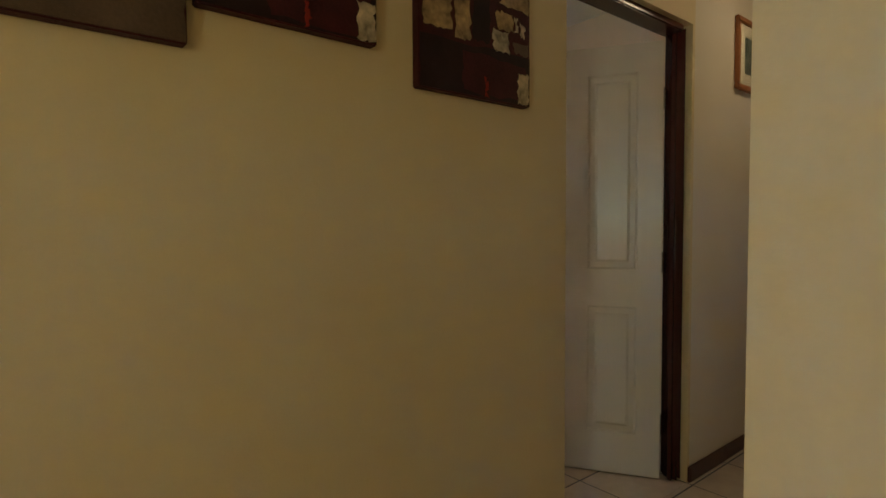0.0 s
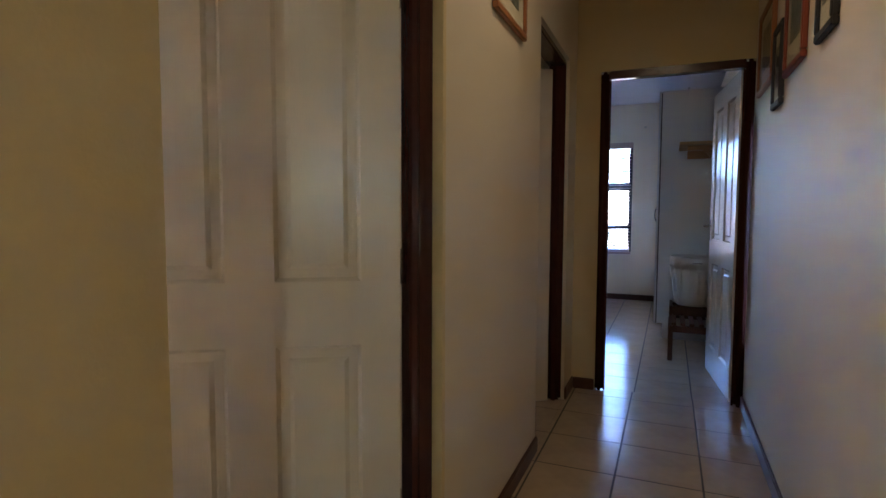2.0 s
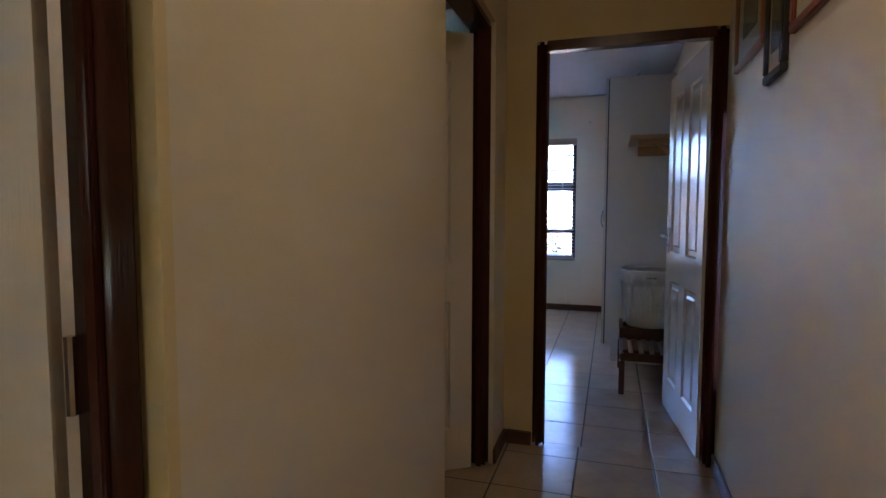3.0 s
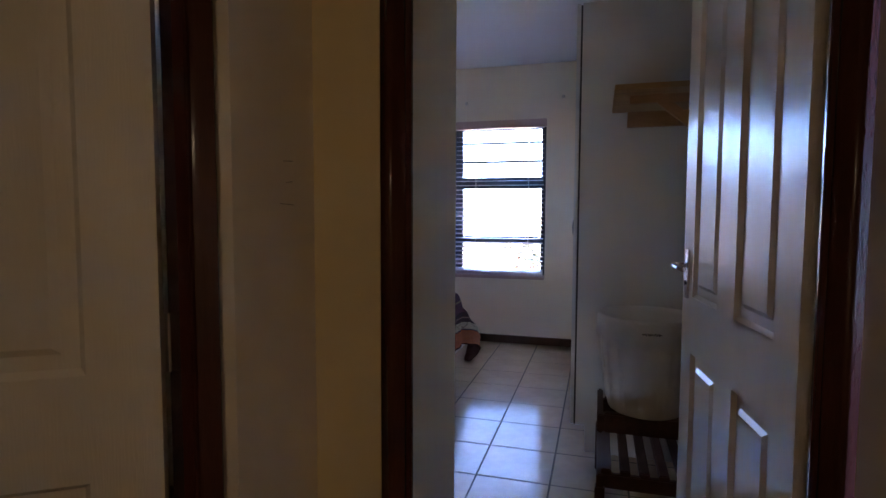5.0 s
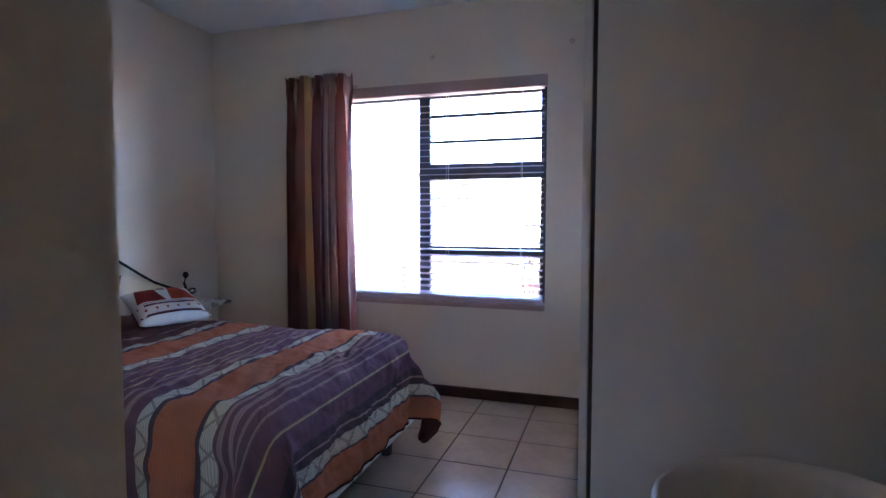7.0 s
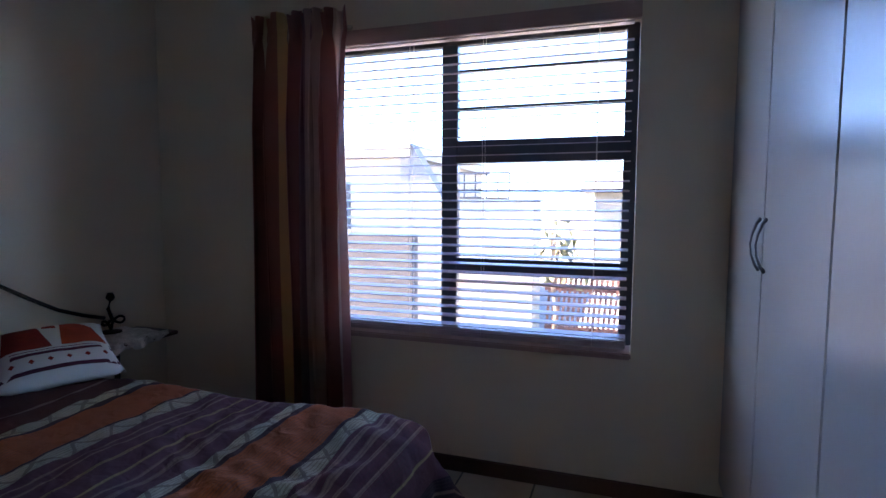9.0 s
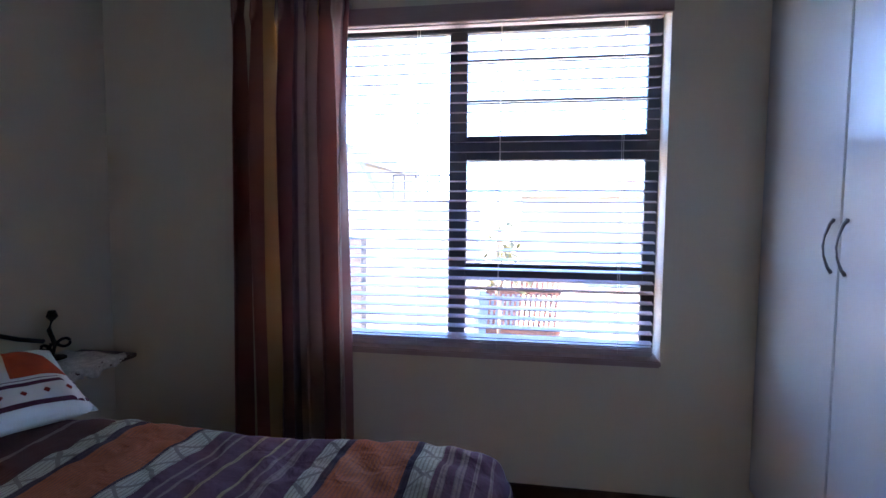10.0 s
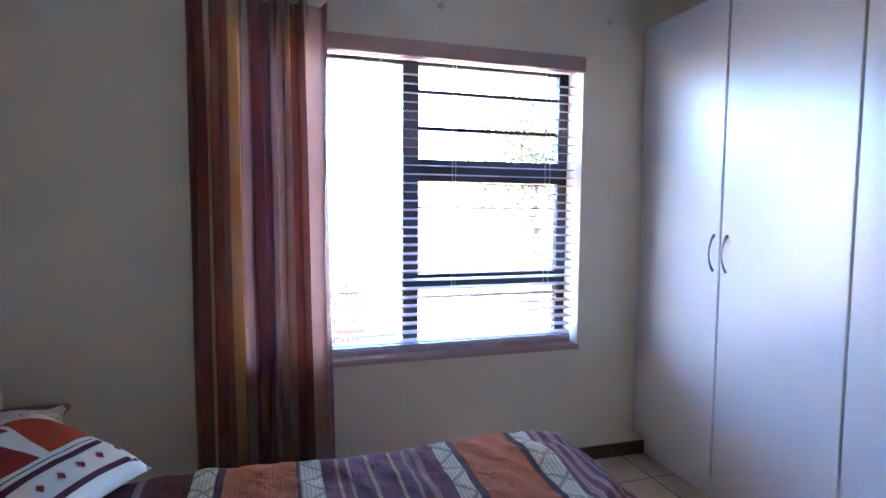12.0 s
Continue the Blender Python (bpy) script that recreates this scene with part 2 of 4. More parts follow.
# unseen room: the next two openings are made up to hold fill lamps
wall("wall_living_east", "x", 3.0, 3.12, -3.2, 0.128, 0, CEIL, M_CREAM, "cream painted wall with an opening added for a fill lamp", ((-2.68, -2.52, 1.15, 1.6),))
wall("wall_living_south", "y", -3.32, -3.2, -0.85, 3.12, 0, CEIL, M_CREAM, "cream painted wall with a small opening added for a fill lamp", ((1.5, 1.7, 1.35, 1.6),))
wall("wall_bedroom_north", "y", WIN, WIN + 0.22, BL - 0.12, BR + 0.12, 0, CEIL + 0.08, M_WHITE, "white painted bedroom wall with a wide window", (WINDOW,))
wall("wall_bedroom_west", "x", BL - 0.12, BL, 5.156, WIN, 0, CEIL + 0.08, M_WHITE, "white painted wall behind the bed")
wall("wall_bedroom_east", "x", BR, BR + 0.12, END + 0.12, WIN, 0, CEIL + 0.08, M_WHITE, "white painted wall behind the wardrobe")
wall("wall_vestibule", "x", -0.80, -0.628, END + 0.12, 5.276, 0, CEIL + 0.08, M_WHITE, "white painted short wall inside the bedroom door")
wall("wall_bedroom_south", "y", 5.156, 5.276, BL, -0.80, 0, CEIL + 0.08, M_WHITE, "white painted plain wall")
wall("wall_side_west", "x", BL - 0.12, BL, -0.62, 5.156, 0, CEIL, M_WHITE, "white painted unseen wall with an opening added for light", ((0.16, 0.41, 1.4, 1.7),))
wall("wall_side_middle", "y", 2.6, 2.72, BL, HL - 0.12, 0, CEIL, M_WHITE, "white painted dividing wall")
wall("wall_side_south", "y", -0.62, -0.5, BL, HL - 0.12, 0, CEIL, M_WHITE, "white painted plain wall")
structure("ceiling_hall", one_box(BL - 0.12, 3.12, -3.32, END + 0.119, CEIL, CEIL + 0.1), M_CEIL, "white painted hall ceiling", "ceiling")
structure("ceiling_bedroom", one_box(BL - 0.12, BR + 0.12, END + 0.12, WIN + 0.22, CEIL + 0.08, CEIL + 0.18), M_CEIL, "white painted bedroom ceiling", "ceiling")
# out of view; added only to keep sun off the made-up south opening
structure("sun_block_slab", one_box(-1.0, 3.3, -5.4, -3.32, CEIL, CEIL + 0.1), M_CEIL, "plain unseen slab added to shade the south opening", "roof")
floor = structure("floor", one_box(BL - 0.12, 3.12, -3.32, WIN + 0.22, -0.12, -0.0014), M_GROUT, "beige ceramic tiles with dark grout joints", "floor")


def skirting(name, x0, x1, y0, y1):
    structure(name, one_box(x0, x1, y0, y1, 0, 0.075, bevel=0.004), M_SKIRT, "dark brown timber skirting board", "skirting")


skirting("baseboard_hall_west", HL, HL + 0.014, D1[1] + 0.004, D2[0] - 0.002)
skirting("baseboard_hall_corner", HL, HL + 0.014, D2[1] + 0.002, END)
skirting("baseboard_hall_end", HL + 0.014, -0.526, END - 0.014, END)
skirting("baseboard_hall_east", HR - 0.014, HR, 0.01, END)
skirting("baseboard_hall_front", HL, HL + 0.014, -3.2, D1[0] - 0.002)
skirting("baseboard_vestibule", -0.628, -0.614, END + 0.12, 5.27)
skirting("baseboard_bedroom_north", BL, -0.135, WIN - 0.014, WIN)
skirting("baseboard_bedroom_west", BL, BL + 0.014, 5.276, WIN - 0.014)
skirting("baseboard_bedroom_east", BR - 0.014, BR, END + 0.13, 6.05)

# ---- things: doors ----
def door_frame(name, m, width, height, depth, label, front=-0.012, t=0.042):
    """A timber frame; x across the opening from 0 to width, y through the wall, z up."""
    f = thing(name, m, label, "door frame", kind="structure")
    part("jamb", one_box(0, t, front, depth, 0, height, bevel=0.015), M_FRAME, f, smooth=True)
    part("jamb", one_box(width - t, width, front, depth, 0, height, bevel=0.015), M_FRAME, f, smooth=True)
    part("head", one_box(t, width - t, front, depth, height - t, height, bevel=0.005), M_FRAME, f)
    part("stop", one_box(t, t + 0.012, front + 0.03, max(front + 0.045, depth - 0.045), 0, height - t, bevel=0.003), M_FRAME, f)
    part("stop", one_box(width - t - 0.012, width - t, front + 0.03, max(front + 0.045, depth - 0.045), 0, height - t, bevel=0.003), M_FRAME, f)
    return f


def panel_mesh(w, h, y):
    """A fielded panel: sunk moulding round a raised field, on the face at y (sign gives the side)."""
    bm, s = bmesh.new(), (1 if y > 0 else -1)
    rings = []
    for inset, dy in ((0, 0.0), (0.010, -0.012), (0.034, -0.011), (0.046, -0.003)):
        yy = y + s * dy
        rings.append([bm.verts.new((x, yy, z)) for x, z in ((inset, inset), (w - inset, inset), (w - inset, h - inset), (inset, h - inset))])
    for a, b in zip(rings, rings[1:]):
        for k in range(4):
            bm.faces.new((a[k], a[(k + 1) % 4], b[(k + 1) % 4], b[k]))
    bm.faces.new(rings[-1])
    return bm


def lever_handle(parent, x, z, side, turn):
    """Back plate, spindle and lever on the face y = side; the lever points along turn."""
    s = 1 if side > 0 else -1
    bm = one_box(x - 0.020, x + 0.020, min(side, side + s * 0.008), max(side, side + s * 0.008), z - 0.105, z + 0.050, bevel=0.003)
    plate = part("handle", bm, M_CHROME, parent, "chrome lever handle on a long back plate")
    bm = bmesh.new()
    tube(bm, [(x, side, z), (x, side + s * 0.045, z)], 0.009, 10)
    tube(bm, [(x, side + s * 0.045, z), (x + turn * 0.03, side + s * 0.050, z), (x + turn * 0.075, side + s * 0.050, z - 0.002), (x + turn * 0.12, side + s * 0.046, z - 0.004)], [0.010, 0.009, 0.008, 0.007], 10)
    part("lever", bm, M_CHROME, plate, smooth=True)
    bm = bmesh.new()
    tube(bm, [(x, side, z - 0.055), (x, side + s * 0.011, z - 0.055)], 0.007, 10)
    part("keyhole", bm, M_SHADOW, plate)


def panel_door(name, m, label, width=0.79, height=2.03):
    """A four-panel door; x from the hinge at 0 to the free edge, y its thickness, both faces moulded."""
    d = thing(name, m, label, "door")
    h = 0.02
    st, mid = 0.106, 0.125
    pw = (width - 2 * st - mid) / 2
    rows = ((0.20, 0.61), (0.985, 0.915))
    bm = bmesh.new()
    xs = ((0, st), (st + pw, st + pw + mid), (width - st, width))
    for x0, x1 in xs:
        box(bm, x0, x1, -h, h, 0.006, height)
    for x0, x1 in ((st, st + pw), (st + pw + mid, width - st)):
        for z0, z1 in ((0.006, 0.20), (0.81, 0.985), (1.90, height)):
            box(bm, x0, x1, -h, h, z0, z1)
    bmesh.ops.remove_doubles(bm, verts=bm.verts, dist=1e-5)
    part("leaf", bm, M_DOOR, d)
    for px in (st, st + pw + mid):
        for z0, ph in rows:
            for side in (-h, h):
                p = part("panel", panel_mesh(pw, ph, side), M_DOOR, d)
                p.matrix_local = pose(px, 0, z0)
    for side, turn in ((-h, -1), (h, -1)):
        lever_handle(d, width - 0.055, 1.08, side, turn)
    for z in (0.25, 1.02, 1.78):
        bm = bmesh.new()
        tube(bm, [(-0.006, -h - 0.004, z - 0.05), (-0.006, -h - 0.004, z + 0.05)], 0.007, 8)
        part("hinge", bm, M_CHROME, d)
    return d


door_frame("door_frame_side_room", pose(HL, D1[0], 0, 0, 0, 90), D1[1] - D1[0], 2.09, 0.12, "dark red-brown timber frame of a side room door", 0.025, 0.032)
door_frame("door_frame_bathroom", pose(HL, D2[0], 0, 0, 0, 90), D2[1] - D2[0], 2.09, 0.12, "dark red-brown timber frame beside the hall corner", 0.018, 0.034)
door_frame("door_frame_bedroom", pose(-0.522, END, 0), 0.867, 2.07, 0.055, "dark red-brown timber frame of the bedroom doorway", -0.012, 0.05)
panel_door("door_1", pose(-0.782, 1.944, 0, 0, 0, 180 + 32), "white moulded four-panel door standing open into a side room")
panel_door("door_2", pose(-0.775, D2[1] - 0.055, 0, 0, 0, 180 + 34), "white moulded four-panel door standing open into a side room", 0.70)
panel_door("door_3", pose(0.296, END + 0.08, 0, 0, 0, 96.5), "white moulded four-panel bedroom door standing open")

# scuffs left on the wall by the bedroom door
for sy, sz, sl, tip in ((4.155, 1.343, 0.034, 4), (4.158, 1.302, 0.024, 7), (4.15, 1.258, 0.05, -2)):
    mark = part("scuff", one_box(0.0, 0.0006, -sl / 2, sl / 2, -0.0009, 0.0009), M_SCUFF, west)
    mark.matrix_local = pose(HL, sy, sz, tip, 0, 0)

# ---- things: wardrobe ----
WX, WY0, WTOP = -0.203, 6.06, 2.29
GAPS = (WY0 + 0.002, 6.62, 7.19, 7.763, WIN - 0.004)


def wardrobe():
    w = thing("built_in_wardrobe", pose(0, 0, 0), "white melamine built-in wardrobe with four tall closed doors", "wardrobe")
    part("end_panel", box(one_box(WX + 0.022, BR - 0.003, WY0, WY0 + 0.018, 0.140, WTOP), WX + 0.072, BR - 0.003, WY0, WY0 + 0.018, 0.0, 0.140), M_MELAMINE, w, "white melamine end panel")
    # black sheet behind the doors puts the gaps' shade into colour
    part("gap_shade_sheet", one_box(WX + 0.014, WX + 0.022, WY0 + 0.002, WIN - 0.006, 0.145, WTOP - 0.01), M_SHADOW, w)
    part("kickboard", one_box(WX + 0.070, WX + 0.085, WY0 + 0.018, WIN - 0.004, 0.0, 0.138), M_MELAMINE, w)
    part("bottom_panel", one_box(WX + 0.023, WX + 0.086, WY0 + 0.020, WIN - 0.006, 0.140, 0.156), M_MELAMINE, w)
    part("body", one_box(WX + 0.088, BR - 0.003, WY0 + 0.02, WIN - 0.004, 0.0, WTOP - 0.004), M_MELAMINE, w)
    for i, (a, b) in enumerate(zip(GAPS, GAPS[1:])):
        d = part("door", one_box(WX - 0.006, WX + 0.012, a + 0.005, b - 0.005, 0.140, WTOP, bevel=0.002), M_MELAMINE, w)
        y = b - 0.037 if i % 2 == 0 else a + 0.037
        bm = bmesh.new()
        tube(bm, [(WX - 0.006, y, 1.24), (WX - 0.018, y, 1.225), (WX - 0.030, y, 1.19), (WX - 0.034, y, 1.16), (WX - 0.030, y, 1.13), (WX - 0.018, y, 1.095), (WX - 0.006, y, 1.08)], [0.007, 0.005, 0.0035, 0.0035, 0.0035, 0.005, 0.007], 8)
        part("handle", bm, M_PEWTER, d, "curved pewter bow handle", True)


wardrobe()

# ---- things: window ----
def window():
    w = thing("window_1", pose(0, 0, 0), "dark framed window with a wide fixed pane and three stacked panes", "window", kind="structure")
    x0, x1, z0, z1 = WINDOW
    y0, y1 = WIN + 0.145, WIN + 0.195
    f, ft = 0.055, 0.030
    ml = -1.476
    part("frame", one_box(x0, x0 + f, y0, y1, z0, z1, bevel=0.004), M_WINDOW, w)
    part("frame", one_box(x1 - f, x1, y0, y1, z0, z1, bevel=0.004), M_WINDOW, w)
    part("frame", one_box(x0 + f, x1 - f, y0, y1, z1 - ft, z1, bevel=0.004), M_WINDOW, w)
    part("frame", one_box(x0 + f, x1 - f, y0, y1, z0, z0 + 0.035, bevel=0.004), M_WINDOW, w)
    part("mullion", one_box(ml, ml + 0.08, y0 - 0.004, y1, z0 + 0.035, z1 - ft, bevel=0.004), M_WINDOW, w)
    part("transom", one_box(ml + 0.08, x1 - f, y0 - 0.002, y1, 1.485, 1.594, bevel=0.004), M_WINDOW, w)
    part("transom", one_box(ml + 0.08, x1 - f, y0 - 0.002, y1, 0.95, 1.018, bevel=0.004), M_WINDOW, w)
    for a, b, c, d in ((x0 + f, ml, z0 + 0.035, z1 - ft), (ml + 0.08, x1 - f, 1.594, z1 - ft), (ml + 0.08, x1 - f, 1.018, 1.485), (ml + 0.08, x1 - f, z0 + 0.035, 0.95)):
        g = part("pane", one_box(a, b, y0 + 0.022, y0 + 0.026, c, d), M_GLASS, w)
        g.visible_shadow = False
    for z in (1.75, 1.93):
        part("burglar_bar", one_box(ml + 0.08, x1 - f, y0 + 0.034, y0 + 0.044, z - 0.010, z + 0.010), M_BAR, w)
    for z in (1.165, 1.354):
        part("burglar_bar", one_box(ml + 0.08, x1 - f, y0 + 0.034, y0 + 0.040, z - 0.003, z + 0.003), M_BAR, w)
    part("sill", one_box(x0, x1, WIN - 0.024, y0, z0 - 0.024, z0 + 0.003, bevel=0.006), M_PELMET, w, "pink-brown timber sill")


window()


def blind():
    b = thing("venetian_blind", pose(0, 0, 0), "mauve wooden venetian blind with open slats and a pelmet", "blind")
    x0, x1 = WINDOW[0] + 0.02, WINDOW[1] - 0.025
    part("pelmet", one_box(WINDOW[0] - 0.01, WINDOW[1] + 0.003, WIN - 0.02, WIN + 0.012, 2.045, 2.118, bevel=0.004), M_PELMET, b, "pink-brown timber pelmet board")
    y = WIN + 0.055
    part("head_rail", one_box(x0, x1, y - 0.02, y + 0.02, 2.048, 2.078), M_BLIND, b)
    me = None
    z = 0.705
    while z < 2.02:
        if me is None:
            s = part("slat", one_box(x0, x1, -0.025, 0.025, -0.0019, 0.0019, bevel=0.0008), M_BLIND, b)
            me = s.data
        else:
            s = new("slat", me)
            s.parent = b
        s.matrix_local = pose(random.uniform(-0.002, 0.002), y, z, 7 + random.uniform(-1.2, 1.2), 0, 0)
        z += 0.0425
    for k in range(3):
        s = new("slat", me)
        s.parent = b
        s.matrix_local = pose(random.uniform(-0.002, 0.002), y, 0.6755 + 0.0075 * k, 2 + k, 0, 0)
    part("bottom_rail", one_box(x0, x1, y - 0.025, y + 0.025, 0.652, 0.672, bevel=0.004), M_BLIND, b)
    for cx in (x0 + 0.18, x0 + 0.62, x0 + 0.98, x1 - 0.14):
        bm = bmesh.new()
        for dy in (-0.026, 0.026):
            tube(bm, [(cx, y + dy, 0.66), (cx, y + dy, 2.05)], 0.0011, 5)
        part("ladder_cord", bm, M_CLOTH, b)


blind()

# ---- things: bed ----
BX0, BX1, BY0, BY1, BTOP = -3.03, -1.15, 6.20, 7.50, 0.615


def cloth_sheet(name, u_of, pos_of, nu, nv, mat, parent, label, thickness=0.006, lining=None):
    bm = bmesh.new()
    layer = bm.loops.layers.uv.new("along")
    grid = [[None] * (nv + 1) for _ in range(nu + 1)]
    uvs = {}
    for i in range(nu + 1):
        for j in range(nv + 1):
            v = bm.verts.new(pos_of(i / nu, j / nv))
            grid[i][j] = v
            uvs[v] = u_of(i / nu, j / nv)
    for i in range(nu):
        for j in range(nv):
            f = bm.faces.new((grid[i][j], grid[i + 1][j], grid[i + 1][j + 1], grid[i][j + 1]))
            f.smooth = True
            for lp in f.loops:
                lp[layer].uv = uvs[lp.vert]
    me = bpy.data.meshes.new(name)
    bm.to_mesh(me)
    bm.free()
    me.materials.append(mat)
    ob = new(name, me)
    ob.parent = parent
    if label:
        tagged(ob, label)
    sol = ob.modifiers.new("thick", "SOLIDIFY")
    sol.thickness = thickness
    if lining:
        me.materials.append(lining)
        sol.material_offset = sol.material_offset_rim = 1
    return ob


PALE, ORANGE = (0.54, 0.53, 0.42), (0.48, 0.155, 0.07)
PURPLE, DARK, BROWN, LINE, YELLOW = (0.175, 0.092, 0.118), (0.085, 0.062, 0.078), (0.13, 0.058, 0.052), (0.34, 0.24, 0.22), (0.45, 0.35, 0.21)


def thin(start, end, base, line, n):
    step = (end - start) / n
    return [x for k in range(n) for x in ((start + k * step, line), (start + k * step + step * 0.3, base))]


BANDS = ([(-3.135, BROWN), (-2.435, LINE), (-2.420, BROWN), (-2.300, PALE), (-2.240, DARK), (-2.220, ORANGE), (-2.040, DARK), (-2.022, PALE), (-1.966, PURPLE)]
         + thin(-1.925, -1.865, PURPLE, LINE, 2) + [(-1.842, YELLOW), (-1.832, PURPLE), (-1.768, YELLOW), (-1.760, PURPLE)] + thin(-1.735, -1.665, PURPLE, LINE, 2)
         + [(-1.640, PALE), (-1.586, DARK), (-1.572, ORANGE), (-1.390, DARK), (-1.374, PALE), (-1.318, PURPLE)])
BANDS2 = (thin(-1.295, -1.155, PURPLE, LINE, 4) + [(-1.120, YELLOW), (-1.112, PURPLE), (-1.025, YELLOW), (-1.017, DARK)] + thin(-1.005, -0.955, DARK, LINE, 2)
          + [(-0.945, PALE), (-0.885, DARK), (-0.875, ORANGE), (-0.735, DARK), (-0.725, BROWN)])
M_SPREAD = banded("striped_bedspread", BANDS, -3.135, -0.635, 0.95, 0.2, spec=0.05)


def second_ramp(m, bands, start, end, split):
    """The stripes past the split come from a second ramp."""
    n, l = m.node_tree.nodes, m.node_tree.links
    first = [x for x in n if x.type == "VALTORGB" and x.color_ramp.interpolation == "CONSTANT"][0]
    rng = [x for x in n if x.type == "MAP_RANGE"][0]
    ramp = n.new("ShaderNodeValToRGB")
    ramp.color_ramp.interpolation = "CONSTANT"
    for i, (at, colour) in enumerate(bands):
        p = (at - start) / (end - start)
        e = ramp.color_ramp.elements[i] if i < 2 else ramp.color_ramp.elements.new(p)
        e.position, e.color = p, (*colour, 1)
    l.new(rng.outputs[0], ramp.inputs[0])
    gt = n.new("ShaderNodeMath")
    gt.operation = "GREATER_THAN"
    gt.inputs[1].default_value = (split - start) / (end - start)
    l.new(rng.outputs[0], gt.inputs[0])
    mix = n.new("ShaderNodeMix")
    mix.data_type = "RGBA"
    l.new(gt.outputs[0], mix.inputs[0])
    l.new(first.outputs[0], mix.inputs[6])
    l.new(ramp.outputs[0], mix.inputs[7])
    target = [k for k in n if k.type == "MIX" and k.blend_type == "OVERLAY"][0]
    l.new(mix.outputs[2], target.inputs[6])


def woven_bands(m):
    """Zigzags in the pale bands, and threads across all of them."""
    n, l = m.node_tree.nodes, m.node_tree.links
    over = [k for k in n if k.type == "MIX" and k.blend_type == "OVERLAY"][0]
    source = over.inputs[6].links[0].from_socket
    uv = n.new("ShaderNodeUVMap")
    uv.uv_map = "along"
    sep, col = n.new("ShaderNodeSeparateXYZ"), n.new("ShaderNodeSeparateColor")
    l.new(uv.outputs[0], sep.inputs[0])
    l.new(source, col.inputs[0])

    def calc(op, a, b):
        k = n.new("ShaderNodeMath")
        k.operation = op
        for i, v in enumerate((a, b)):
            if isinstance(v, (int, float)):
                k.inputs[i].default_value = v
            else:
                l.new(v, k.inputs[i])
        return k.outputs[0]
    pale = calc("GREATER_THAN", col.outputs[1], 0.42)
    blur = n.new("ShaderNodeTexNoise")
    blur.inputs["Scale"].default_value = 9.0
    l.new(uv.outputs[0], blur.inputs[0])
    shift = calc("MULTIPLY", blur.outputs[0], 0.25)
    zig = calc("PINGPONG", calc("ADD", calc("MULTIPLY", sep.outputs[1], 9.0), shift), 0.5)
    across = calc("PINGPONG", calc("ADD", calc("MULTIPLY", sep.outputs[0], 8.0), shift), 0.5)
    line = calc("LESS_THAN", calc("ABSOLUTE", calc("SUBTRACT", zig, across), 0), 0.06)
    mark = calc("MULTIPLY", calc("MULTIPLY", pale, line), 0.62)
    thread = calc("MULTIPLY", calc("LESS_THAN", calc("FRACT", calc("MULTIPLY", sep.outputs[0], 96.0), 0), 0.36), 0.42)
    amount = calc("MAXIMUM", mark, thread)
    mix = n.new("ShaderNodeMix")
    mix.data_type = "RGBA"
    l.new(amount, mix.inputs[0])
    l.new(source, mix.inputs[6])
    mix.inputs[7].default_value = (0.14, 0.10, 0.11, 1)
    l.new(mix.outputs[2], over.inputs[6])
    # small puckers of the quilting
    pucker, bp = n.new("ShaderNodeTexNoise"), n.new("ShaderNodeBump")
    pucker.inputs["Scale"].default_value, pucker.inputs["Detail"].default_value = 16.0, 4.0
    pucker.inputs["Distortion"].default_value = 0.6
    l.new(uv.outputs[0], pucker.inputs[0])
    l.new(pucker.outputs[0], bp.inputs["Height"])
    bp.inputs["Strength"].default_value, bp.inputs["Distance"].default_value = 0.7, 0.02
    b = n["Principled BSDF"]
    l.new(b.inputs["Normal"].links[0].from_socket, bp.inputs["Normal"])
    l.new(bp.outputs[0], b.inputs["Normal"])


second_ramp(M_SPREAD, BANDS2, -3.135, -0.635, -1.296)
woven_bands(M_SPREAD)
OVER = 0.40


